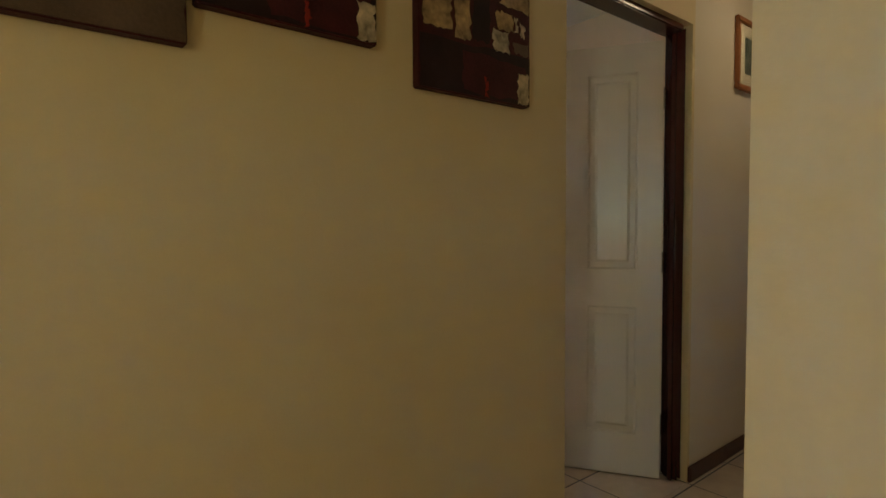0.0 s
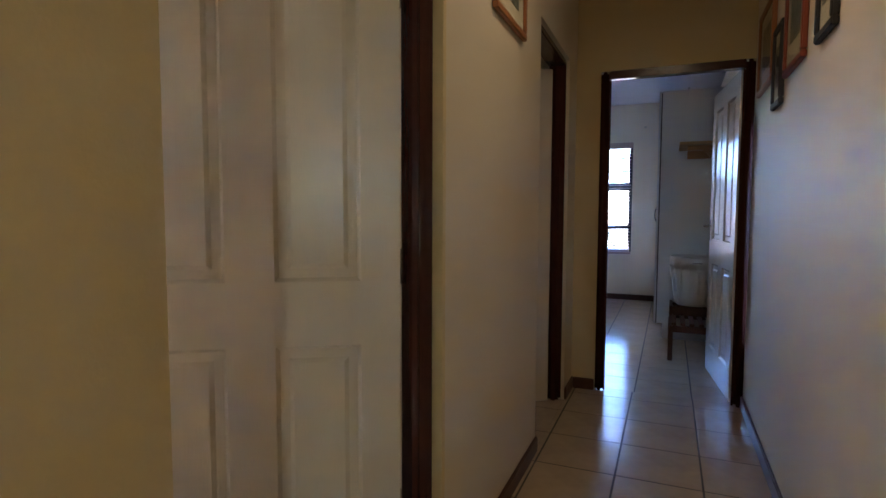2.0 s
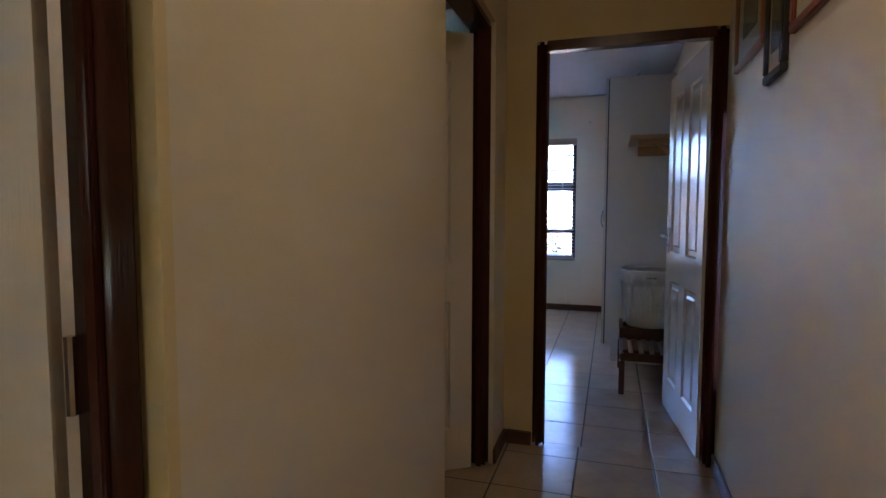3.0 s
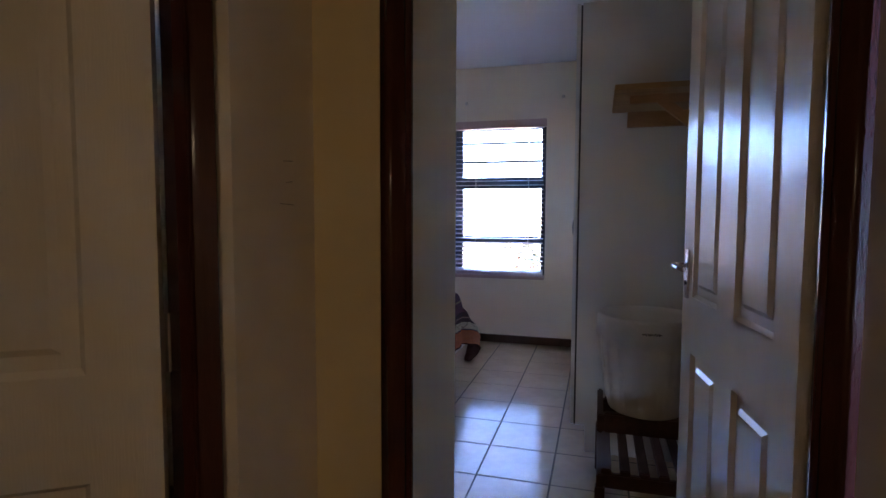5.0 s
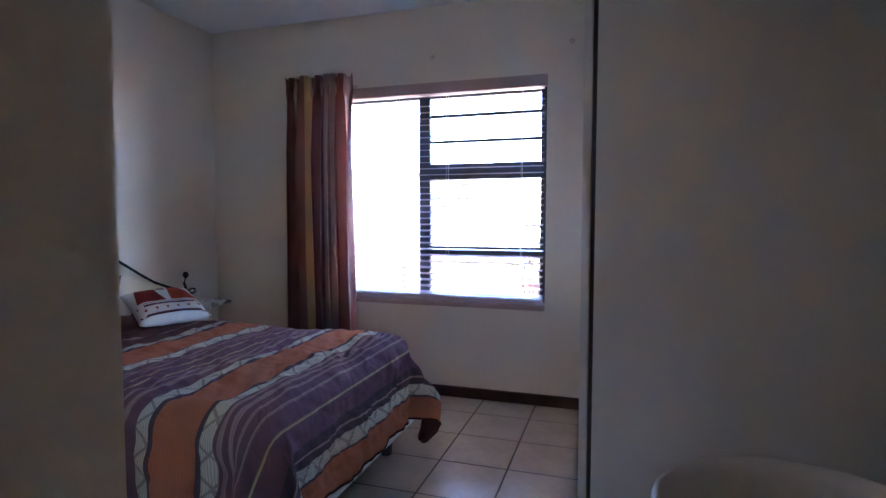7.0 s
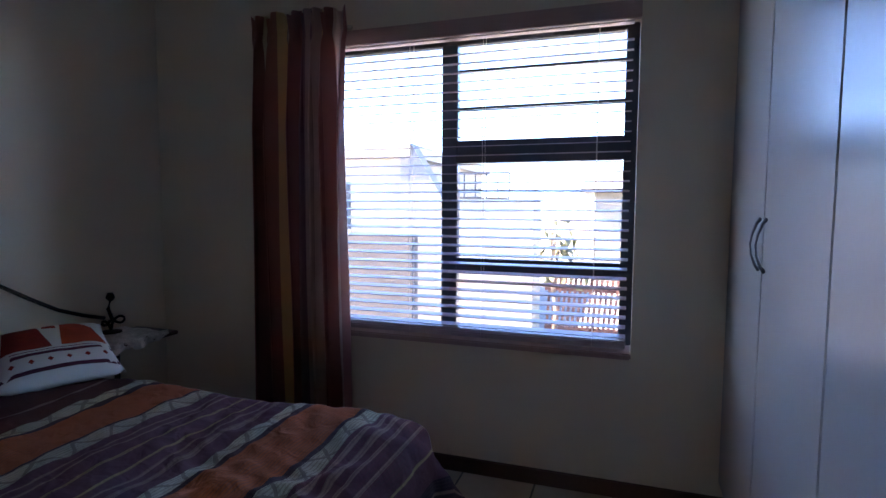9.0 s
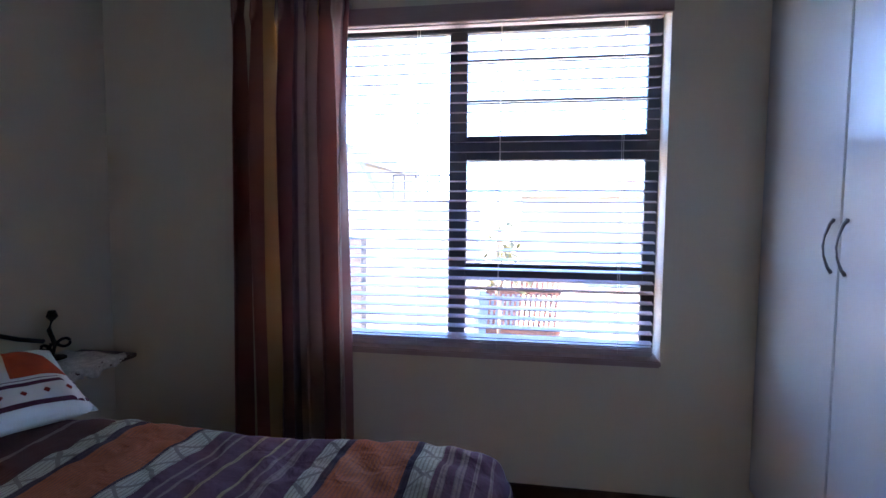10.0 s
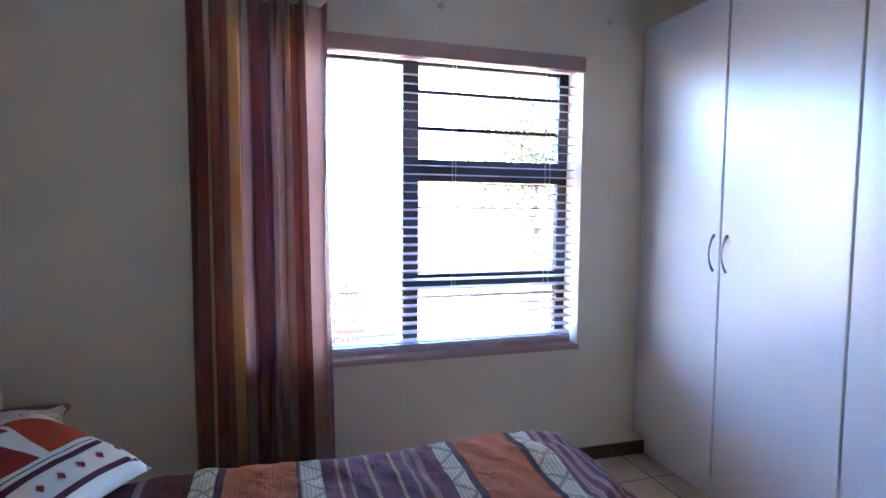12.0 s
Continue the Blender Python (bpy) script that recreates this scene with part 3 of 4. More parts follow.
def spread_point(a, b):
    s = BX0 + 0.02 + a * (BX1 + OVER - BX0 - 0.02)
    t = BY0 - OVER + 0.04 + b * (BY1 - BY0 + 2 * (OVER - 0.04))
    r = 0.11
    ex = max(0.0, s - (BX1 + 0.01 - r))
    ey = max(0.0, t - (BY1 - r)) - max(0.0, BY0 + r - t)
    x, y = min(s, BX1 + 0.01 - r), min(max(t, BY0 + r), BY1 - r)
    wrinkle = noise.noise(Vector((s * 5, t * 2.2, 0.3))) * 0.014 + noise.noise(Vector((s * 15 + t * 6, t * 5, 2.0))) * 0.009 + abs(noise.noise(Vector((s * 9 - t * 7, t * 3, 5.0)))) * 0.012 - abs(noise.noise(Vector((s * 4 + t * 11, t * 4, 8.0)))) * 0.010
    wrinkle *= 1 + 0.9 * min(1, max(0, s + 1.9) / 0.5)
    z = BTOP + wrinkle
    far = math.hypot(ex, ey)
    if far > 0:
        # over a round shoulder, then straight down; the corner hangs lowest
        d = (ex ** 2.2 + abs(ey) ** 2.2) ** (1 / 2.2)
        nx, ny = ex / far, ey / far
        turn = min(d / r, math.pi / 2)
        hang = max(0.0, d - r * math.pi / 2)
        fold = noise.noise(Vector((s * 3 + t * 5, 7.0, 1.1))) * 0.04 + abs(noise.noise(Vector((s * 2, t * 17 - s * 5, 4.0)))) * 0.018 * min(1, ex / 0.15) + (abs(noise.noise(Vector((s * 16, t * 11, 3.0)))) - 0.25) * 0.02
        fold *= 1 - 0.8 * min(1, min(ex, abs(ey)) / 0.12)
        out = r * math.sin(turn) + 0.05 * hang + fold * min(1, hang / 0.15) + 0.15 * math.sin(2.67 * min(1, min(ex, abs(ey)) / 0.36) ** 0.8) * min(1, hang / 0.2)
        x, y = x + nx * out, y + ny * out
        z = BTOP + wrinkle * (1 - 0.6 * min(1, d / r)) - r * (1 - math.cos(turn)) - hang * 0.95 - 0.32 * max(0.0, min(ex, abs(ey)) - 0.08)
        x, y = x + nx * wrinkle * 0.8 * math.sin(turn), y + ny * wrinkle * 0.8 * math.sin(turn)
    return (x, y, max(z, 0.02))


def bed():
    b = thing("double_bed", pose(0, 0, 0), "double bed with a wrought iron headboard and dark upholstered base", "bed")
    part("base", one_box(BX0, BX1 - 0.025, BY0 + 0.03, BY1 - 0.03, 0.165, 0.36, bevel=0.015), M_BASE, b)
    bm = bmesh.new()
    tube(bm, [(BX1 + 0.022, BY0 + 0.05, 0.178), (BX1 + 0.022, BY1 - 0.05, 0.178)], 0.013, 8)
    part("piping", bm, M_PIPING, b, "pale piping along the base")
    part("mattress", one_box(BX0, BX1 - 0.04, BY0 + 0.05, BY1 - 0.05, 0.362, BTOP - 0.06, bevel=0.06), M_MATTRESS, b)
    for x in (BX0 + 0.12, BX1 - 0.10):
        for y in (BY0 + 0.14, BY1 - 0.14):
            bm = bmesh.new()
            tube(bm, [(x, y, 0.0), (x, y, 0.166)], [0.028, 0.036], 12)
            part("foot", bm, M_BASE, b, smooth=True)
    # headboard: two bowed iron rails that rise to the middle, each end in a scroll
    yc = (BY0 + BY1) / 2
    hx = BX0 - 0.04
    for s in (-1, 1):
        pts = [(hx, yc + s * y, z) for y, z in ((0.014, 0.40), (0.014, 1.05), (0.028, 1.13), (0.07, 1.20), (0.14, 1.24), (0.22, 1.235), (0.30, 1.18), (0.42, 1.07), (0.56, 0.95), (0.725, 0.847), (0.83, 0.787), (0.955, 0.738), (1.06, 0.706))]
        bm = bmesh.new()
        tube(bm, pts, 0.009, 8)
        part("iron_rail", bm, M_IRON, b, "bowed black iron rail", True)
        bm = bmesh.new()
        tube(bm, [(hx, yc + s * 0.66, 0.0), (hx, yc + s * 0.66, 0.68)], 0.012, 8)
        part("post", bm, M_IRON, b)
    return b


bed()
cover = thing("bedspread", pose(0, 0, 0), "striped purple, orange and pale green bedspread draped over the bed", "bedspread")
cloth_sheet("cloth", lambda a, b: (BX0 + 0.02 + a * (BX1 + OVER - BX0 - 0.02), b * 2.0), spread_point, 190, 140, M_SPREAD, cover, "", lining=M_LINING)
hem = bmesh.new()
tube(hem, [Vector(spread_point(1.0, k / 80)) + Vector((0.002, 0, 0)) for k in range(14, 67)], 0.005, 6)
part("hem", hem, M_BROWN, cover, "dark stitched hem", True)


def cushion_mesh(w, h, puff, seed=0):
    bm = bmesh.new()
    n = 18
    faces = {}
    for side in (1, -1):
        for i in range(n + 1):
            for j in range(n + 1):
                u, v = i / n * 2 - 1, j / n * 2 - 1
                pin = 1 - 0.06 * (1 - u * u) * abs(v) - 0.0
                k = max(0.0, (1 - u ** 4) * (1 - v ** 4)) ** 0.6
                zz = side * puff * k * (1 + 0.18 * noise.noise(Vector((u * 2 + seed, v * 2, side))))
                cx = u * w / 2 * (1 - 0.05 * (1 - v * v))
                cy = v * h / 2 * (1 - 0.05 * (1 - u * u)) * pin
                faces[side, i, j] = bm.verts.new((cx, cy, zz))
        for i in range(n):
            for j in range(n):
                bm.faces.new([faces[side, a, b] for a, b in ((i, j), (i + 1, j), (i + 1, j + 1), (i, j + 1))])
    bmesh.ops.remove_doubles(bm, verts=bm.verts, dist=1e-4)
    return bm


def cushion_patch(corners, w, h, puff, seed):
    """A piece of printed cloth lying on the cushion's front, its outline given in -1..1 (shrunk to follow the swell)."""
    bm = bmesh.new()
    rows, cols = 8, 8
    (a, b, c, d) = [Vector(p) for p in corners]
    grid = []
    for i in range(rows + 1):
        line = []
        for j in range(cols + 1):
            s, t = i / rows, j / cols
            p = (a * (1 - t) + b * t) * (1 - s) + (d * (1 - t) + c * t) * s
            u, v = p.x, p.y
            k = max(0.0, (1 - u ** 4) * (1 - v ** 4)) ** 0.6
            zz = puff * k * (1 + 0.18 * noise.noise(Vector((u * 2 + seed, v * 2, 1)))) + 0.002
            pin = 1 - 0.06 * (1 - u * u) * abs(v)
            line.append(bm.verts.new((u * w / 2 * (1 - 0.05 * (1 - v * v)), v * h / 2 * (1 - 0.05 * (1 - u * u)) * pin, zz)))
        grid.append(line)
    for i in range(rows):
        for j in range(cols):
            bm.faces.new((grid[i][j], grid[i][j + 1], grid[i + 1][j + 1], grid[i + 1][j]))
    return bm


def scatter_cushion(m, seed):
    c = thing("scatter_cushion", m, "white scatter cushion printed with red figures and plum bands", "cushion", "cushions on the bed")
    w, h, puff = 0.395, 0.395, 0.062
    part("cover", cushion_mesh(w, h, puff, seed), M_CLOTH, c, smooth=True)
    for mat, pts, lab in (
            (M_PLUM, ((-0.94, -0.40), (0.94, -0.40), (0.94, -0.30), (-0.94, -0.30)), "plum band"),
            (M_PLUM, ((-0.94, -0.86), (0.94, -0.86), (0.94, -0.78), (-0.94, -0.78)), "plum band"),
            (M_PLUM, ((-0.94, -0.24), (0.94, -0.24), (0.94, -0.22), (-0.94, -0.22)), "thin plum line"),
            (M_RED, ((-0.88, -0.16), (-0.06, -0.16), (-0.20, 0.82), (-0.74, 0.66)), "red printed shape"),
            (M_ORANGE, ((0.10, -0.14), (0.90, -0.14), (0.74, 0.50), (0.22, 0.90)), "orange printed shape"),
            (M_RED, ((-0.12, 0.62), (0.12, 0.55), (0.10, 0.85), (-0.05, 0.90)), "red printed shape")):
        part("print", cushion_patch(pts, w, h, puff, seed), mat, c, lab, True)
    for k in range(6):
        x = -0.75 + k * 0.3
        part("motif", cushion_patch(((x, -0.66), (x + 0.05, -0.59), (x, -0.52), (x - 0.05, -0.59)), w, h, puff, seed), M_RED, c, "small red diamond", True)
    return c


def pillow(m):
    p = thing("pillow", m, "chocolate brown pillow leaning against the headboard", "pillow", "pillows on the bed")
    part("pillowcase", cushion_mesh(0.72, 0.50, 0.10, 3), M_BROWN, p, smooth=True)


def lean(x, y, z, tilt, turn=0.0, roll=0.0):
    """Stands a cushion on its lower edge, facing +x, tipped back by tilt degrees."""
    return pose(x, y, z, 0, 0, turn) @ pose(0, 0, 0, 0, 0, 90) @ pose(0, 0, 0, 90 - tilt, 0, 0) @ pose(0, 0, 0, 0, 0, roll)


pillow(lean(-2.83, 6.79, 0.825, 42, -6, -24))
pillow(lean(-2.87, 6.40, 0.82, 30, 6))
scatter_cushion(lean(-2.66, 7.36, 0.695, 71, -26), 1)
scatter_cushion(lean(-2.56, 6.52, 0.745, 56, -22), 2)

# ---- things: bedside table with its cloth ----
def bedside():
    t = thing("bedside_table", pose(-2.95, 7.92, 0), "small wrought iron bedside table with a dark timber top", "bedside table")
    part("tabletop", one_box(-0.14, 0.14, -0.20, 0.20, 0.60, 0.62, bevel=0.004), M_STOOL, t, "dark timber top")
    bm = bmesh.new()
    tube(bm, [(-0.06, 0, 0.012), (-0.06, 0, 0.30), (-0.06, 0, 0.60)], [0.016, 0.012, 0.016], 10)
    part("pedestal", bm, M_IRON, t, smooth=True)
    bm = bmesh.new()
    tube(bm, [(-0.06, 0, 0.0), (-0.06, 0, 0.008), (-0.06, 0, 0.014)], [0.09, 0.09, 0.03], 18)
    part("foot_plate", bm, M_IRON, t)
    c = thing("table_cloth", pose(-2.95, 7.92, 0.624), "crumpled grey-white lace cloth lying on the bedside table", "cloth")
    bm = bmesh.new()
    n = 44
    g = []
    for i in range(n + 1):
        for j in range(n + 1):
            u, v = (i / n * 2 - 1), (j / n * 2 - 1)
            lobe = 1 + 0.05 * math.sin(9 * math.atan2(v, u))
            x, y = -0.015 + u * 0.20 * lobe, -0.09 + v * 0.22 * lobe
            z = 0.008 + 0.010 * noise.noise(Vector((u * 3, v * 3, 4))) + 0.005 * noise.noise(Vector((u * 8, v * 8, 1)))
            over = max(0.0, -0.202 - y)
            if over > 0:
                y, z = -0.204 - 0.3 * over + 0.012 * math.sin(u * 11), z - 0.95 * over
            over = max(0.0, x - 0.142)
            if over > 0:
                x, z = 0.144 + 0.3 * over + 0.01 * math.sin(v * 13), z - 0.95 * over
            g.append(bm.verts.new((x, y, z)))
    for i in range(n):
        for j in range(n):
            if ((i - n / 2) / (n / 2)) ** 4 + ((j - n / 2) / (n / 2)) ** 4 > 1.05 or (i * 7 + j * 5) % 29 == 0 and max(abs(i - n / 2), abs(j - n / 2)) > n * 0.36:
                continue
            a = i * (n + 1) + j
            bm.faces.new((g[a], g[a + 1], g[a + n + 2], g[a + n + 1]))
    ob = part("cloth", bm, M_LACE, c, smooth=True)
    sol = ob.modifiers.new("thick", "SOLIDIFY")
    sol.thickness = 0.003
    h = thing("candle_holder", pose(-3.03, 7.91, 0.636, 0, 0, 35), "black wrought iron scrolled candle holder", "candle holder")
    bm = bmesh.new()
    tube(bm, [(0, 0, 0), (0, 0, 0.006), (0, 0, 0.012)], [0.05, 0.05, 0.02], 14)
    part("foot", bm, M_IRON, h)
    bm = bmesh.new()
    tube(bm, [(0, 0, 0.008), (0.010, 0, 0.06), (-0.008, 0, 0.12), (0.004, 0, 0.165)], 0.009, 8)
    part("stem", bm, M_IRON, h, smooth=True)
    bm = bmesh.new()
    tube(bm, [(0.004, 0, 0.16), (0.004, 0, 0.175), (0.004, 0, 0.20)], [0.010, 0.022, 0.013], 10)
    part("cup", bm, M_IRON, h)
    for s, big in ((1, 1.0), (-1, 0.6)):
        bm = bmesh.new()
        tube(bm, [(s * big * (0.004 + 0.045 * (1 - math.cos(k * 0.36)) * (1 - k / 24)), 0, 0.02 + big * (0.05 * math.sin(k * 0.36) * (1 - k / 26) + 0.0045 * k)) for k in range(18)], 0.0065, 6)
        part("scroll", bm, M_IRON, h, smooth=True)


bedside()

# ---- things: curtain ----
C_MAROON, C_CREAM, C_BRICK, C_GOLD, C_MAUVE = (0.40, 0.175, 0.145), (0.82, 0.71, 0.58), (0.50, 0.235, 0.18), (0.80, 0.57, 0.29), (0.60, 0.46, 0.43)
C_PLUM, C_NAVY, C_TAUPE, C_PINK = (0.40, 0.19, 0.185), (0.32, 0.21, 0.23), (0.58, 0.42, 0.36), (0.80, 0.62, 0.55)
CUR_W = 1.30
# woven stripes; some pale and dark bands also paint in lit and shaded folds
CUR_SEQ = ((C_MAROON, 0.105), (C_CREAM, 0.045), (C_MAROON, 0.012), (C_BRICK, 0.115), (C_GOLD, 0.080), (C_NAVY, 0.012), (C_MAUVE, 0.042), (C_PLUM, 0.115), (C_NAVY, 0.050),
           (C_MAUVE, 0.020), (C_NAVY, 0.018), (C_TAUPE, 0.090), (C_GOLD, 0.014), (C_MAROON, 0.100), (C_PINK, 0.115), (C_MAUVE, 0.020), (C_PLUM, 0.035))
CUR = []
for colour, share in CUR_SEQ:
    CUR.append((0.0 if not CUR else at_u, colour))
    at_u = CUR[-1][0] + share * CUR_W / sum(k for _, k in CUR_SEQ)
M_CURTAIN = banded("striped_satin_curtain", CUR, 0.0, CUR_W, 0.34, 0.1, spec=0.6)


def let_light_through(m, share):
    """Thin cloth: a share of the light passes."""
    n, l = m.node_tree.nodes, m.node_tree.links
    b = n["Principled BSDF"]
    t, mix = n.new("ShaderNodeBsdfTranslucent"), n.new("ShaderNodeMixShader")
    l.new(b.inputs["Base Color"].links[0].from_socket, t.inputs[0])
    mix.inputs[0].default_value = share
    l.new(b.outputs[0], mix.inputs[1])
    l.new(t.outputs[0], mix.inputs[2])
    l.new(mix.outputs[0], n["Material Output"].inputs[0])


let_light_through(M_CURTAIN, 0.5)


def curtain_point(a, b):
    x0, x1 = -2.405, -1.860
    z = 0.04 + b * 2.16
    spread_out = 1 + 0.06 * (1 - b) ** 1.5
    x = x0 + (x1 - x0) * a * spread_out
    # gathered at the tape, with a frill above it; folds deepen below
    gather = math.exp(-((b - 0.955) / 0.018) ** 2)
    low = min(1.0, (1 - b) / 0.25)
    warp = a + 0.045 * math.sin(a * 9.0 + 0.5) + 0.03 * noise.noise(Vector((a * 5, 1.7, 0)))
    ph = warp * 2 * math.pi * 7.0 + 0.8 * noise.noise(Vector((a * 3, b * 1.2, 5))) * (1 - b)
    amp = (0.028 + 0.040 * low) * (1 - 0.6 * gather) * (0.85 + 0.7 * noise.noise(Vector((a * 6, b * 0.7, 2))))
    y = WIN - 0.095 + amp * math.sin(ph) + 0.010 * math.sin(ph * 2 + 2.0) * low + 0.006 * noise.noise(Vector((a * 30, b * 2, 3)))
    x += 0.009 * math.sin(2 * ph) * low + 0.010 * noise.noise(Vector((a * 7, b * 2.5, 9))) * (1 - b)
    if b > 0.955:
        y += 0.014 * math.sin(ph * 3) * (b - 0.955) / 0.045
        z += (0.022 * math.sin(ph + 0.8) + 0.02 * noise.noise(Vector((a * 13, 4.0, 0)))) * (b - 0.955) / 0.045
    return (x, y, z)


curtain = cloth_sheet("curtain", lambda a, b: (a * CUR_W, b), curtain_point, 240, 40, M_CURTAIN, None, "", 0.002)
tagged(curtain, "long pleated satin curtain in maroon, gold and cream stripes", "curtain")
rail = thing("curtain_rail", pose(0, 0, 0), "slim white curtain track above the window", "curtain rail")
part("track", one_box(-2.385, -1.885, WIN - 0.022, WIN - 0.004, 2.125, 2.145, bevel=0.003), M_SENSOR, rail)

# ---- things: shelf, bin and stool by the wardrobe end ----
def corner_shelf():
    s = thing("corner_shelf", pose(0, 0, 0), "knotty pine corner shelf on timber brackets", "shelf")
    for a, b in ((5.53, 5.65), (5.653, 5.85), (5.853, 6.055)):
        part("board", one_box(-0.032, BR - 0.003, a, b, 1.740, 1.762, bevel=0.002), M_PINE, s)
    part("ledger", one_box(0.04, BR - 0.003, 6.028, 6.057, 1.665, 1.737, bevel=0.002), M_PINE2, s)
    part("bracket_arm", one_box(0.03, BR - 0.003, 5.64, 5.67, 1.703, 1.737, bevel=0.002), M_PINE2, s)
    p = part("bracket_brace", one_box(-0.19, 0.19, -0.014, 0.014, -0.02, 0.02, bevel=0.002), M_PINE2, s)
    p.matrix_local = pose(0.262, 5.655, 1.625, 0, 40, 0)


corner_shelf()


def laundry_bin():
    b = thing("laundry_bin", pose(0.127, 5.67, 0.397), "round laundry bin lined with white cotton and ink lettering", "laundry bin")
    n = 110
    prof = [(r * 0.965, z * 0.9) for r, z in ((0.150, 0.0), (0.160, 0.01), (0.172, 0.07), (0.178, 0.12), (0.186, 0.19), (0.194, 0.26), (0.199, 0.32), (0.200, 0.358), (0.217, 0.360), (0.216, 0.45), (0.212, 0.462), (0.204, 0.462), (0.196, 0.44), (0.185, 0.30), (0.160, 0.03), (0.0, 0.025))]
    bm = bmesh.new()
    rings = []
    for r, z in prof:
        ring = []
        for k in range(n):
            a = 2 * math.pi * k / n
            f = noise.noise(Vector((math.cos(a) * 4, math.sin(a) * 4, z * 3)))
            g = noise.noise(Vector((math.cos(a) * 9, math.sin(a) * 9, z * 1.2 + 5)))
            g2 = noise.noise(Vector((math.cos(a) * 7, math.sin(a) * 7, 9 + z * 0.6)))
            wob = (0.004 * f + 0.007 * g + 0.018 * (abs(g2) - 0.2)) * (1 if 0.02 < z < 0.36 and r > 0.15 else 0.25)
            ring.append(bm.verts.new(((r + wob) * math.cos(a), (r + wob) * math.sin(a), z + (0.010 * f if 0.30 < z < 0.335 else 0))))
        rings.append(ring)
    for a, c in zip(rings, rings[1:]):
        for k in range(n):
            bm.faces.new((a[k], a[(k + 1) % n], c[(k + 1) % n], c[k]))
    bm.faces.new(list(reversed(rings[0])))
    bmesh.ops.remove_doubles(bm, verts=rings[-1], dist=1e-3)
    part("liner", bm, M_LINEN, b, "creased white cotton liner folded over the rim", True)
    rnd = random.Random(4)
    for k in range(15):
        a0 = -99 + k * 1.3
        a = radians(a0)
        p = part("ink_mark", one_box(-0.0011, 0.0011, -0.002, 0.0008, -0.0048, 0.0048), M_INK, b)
        p.matrix_local = pose(0.2105 * math.cos(a), 0.2105 * math.sin(a), 0.368 + rnd.uniform(-0.002, 0.002), 0, 0, a0 + 90) @ pose(0, 0, 0, 0, rnd.choice((-35, 10, 35, 80, 5)), 0)
    for k, a0 in enumerate((-150, -158, -164)):
        a = radians(a0)
        bm = bmesh.new()
        tube(bm, [(0.214 * math.cos(a), 0.214 * math.sin(a), 0.335), (0.213 * math.cos(a - 0.02), 0.213 * math.sin(a - 0.02), 0.28), (0.207 * math.cos(a + 0.05), 0.207 * math.sin(a + 0.05), 0.20 + 0.02 * k)], 0.003, 6)
        part("drawstring", bm, M_CLOTH, b)


laundry_bin()


def stool():
    s = thing("slatted_bench", pose(0.16, 5.55, 0), "low dark-stained slatted wooden luggage bench", "bench")
    for x in (-0.22, 0.22):
        part("side_rail", one_box(x - 0.013, x + 0.013, -0.33, 0.36, 0.235, 0.285, bevel=0.004), M_STOOL, s)
        part("raised_rail", one_box(x - 0.013, x + 0.013, 0.0, 0.36, 0.311, 0.392, bevel=0.006), M_STOOL, s)
        for y in (-0.305, 0.335):
            part("leg", one_box(x - 0.018, x + 0.018, y - 0.018, y + 0.018, 0, 0.236, bevel=0.004), M_STOOL, s)
    for y in (-0.305, 0.335):
        part("cross_rail", one_box(-0.207, 0.207, y - 0.012, y + 0.012, 0.23, 0.285, bevel=0.004), M_STOOL, s)
    for y in (0.03, 0.22):
        part("cradle_bar", one_box(-0.207, 0.207, y - 0.02, y + 0.02, 0.311, 0.395, bevel=0.006), M_STOOL, s)
    for k in range(7):
        x = -0.198 + 0.066 * k
        part("slat", one_box(x - 0.018, x + 0.018, -0.33, 0.36, 0.287, 0.309, bevel=0.004), M_STOOL, s)


stool()

# ---- things: pictures ----
def block(bm, y0, y1, z0, z1, proud):
    return box(bm, 0.0, proud, y0, y1, z0, z1)


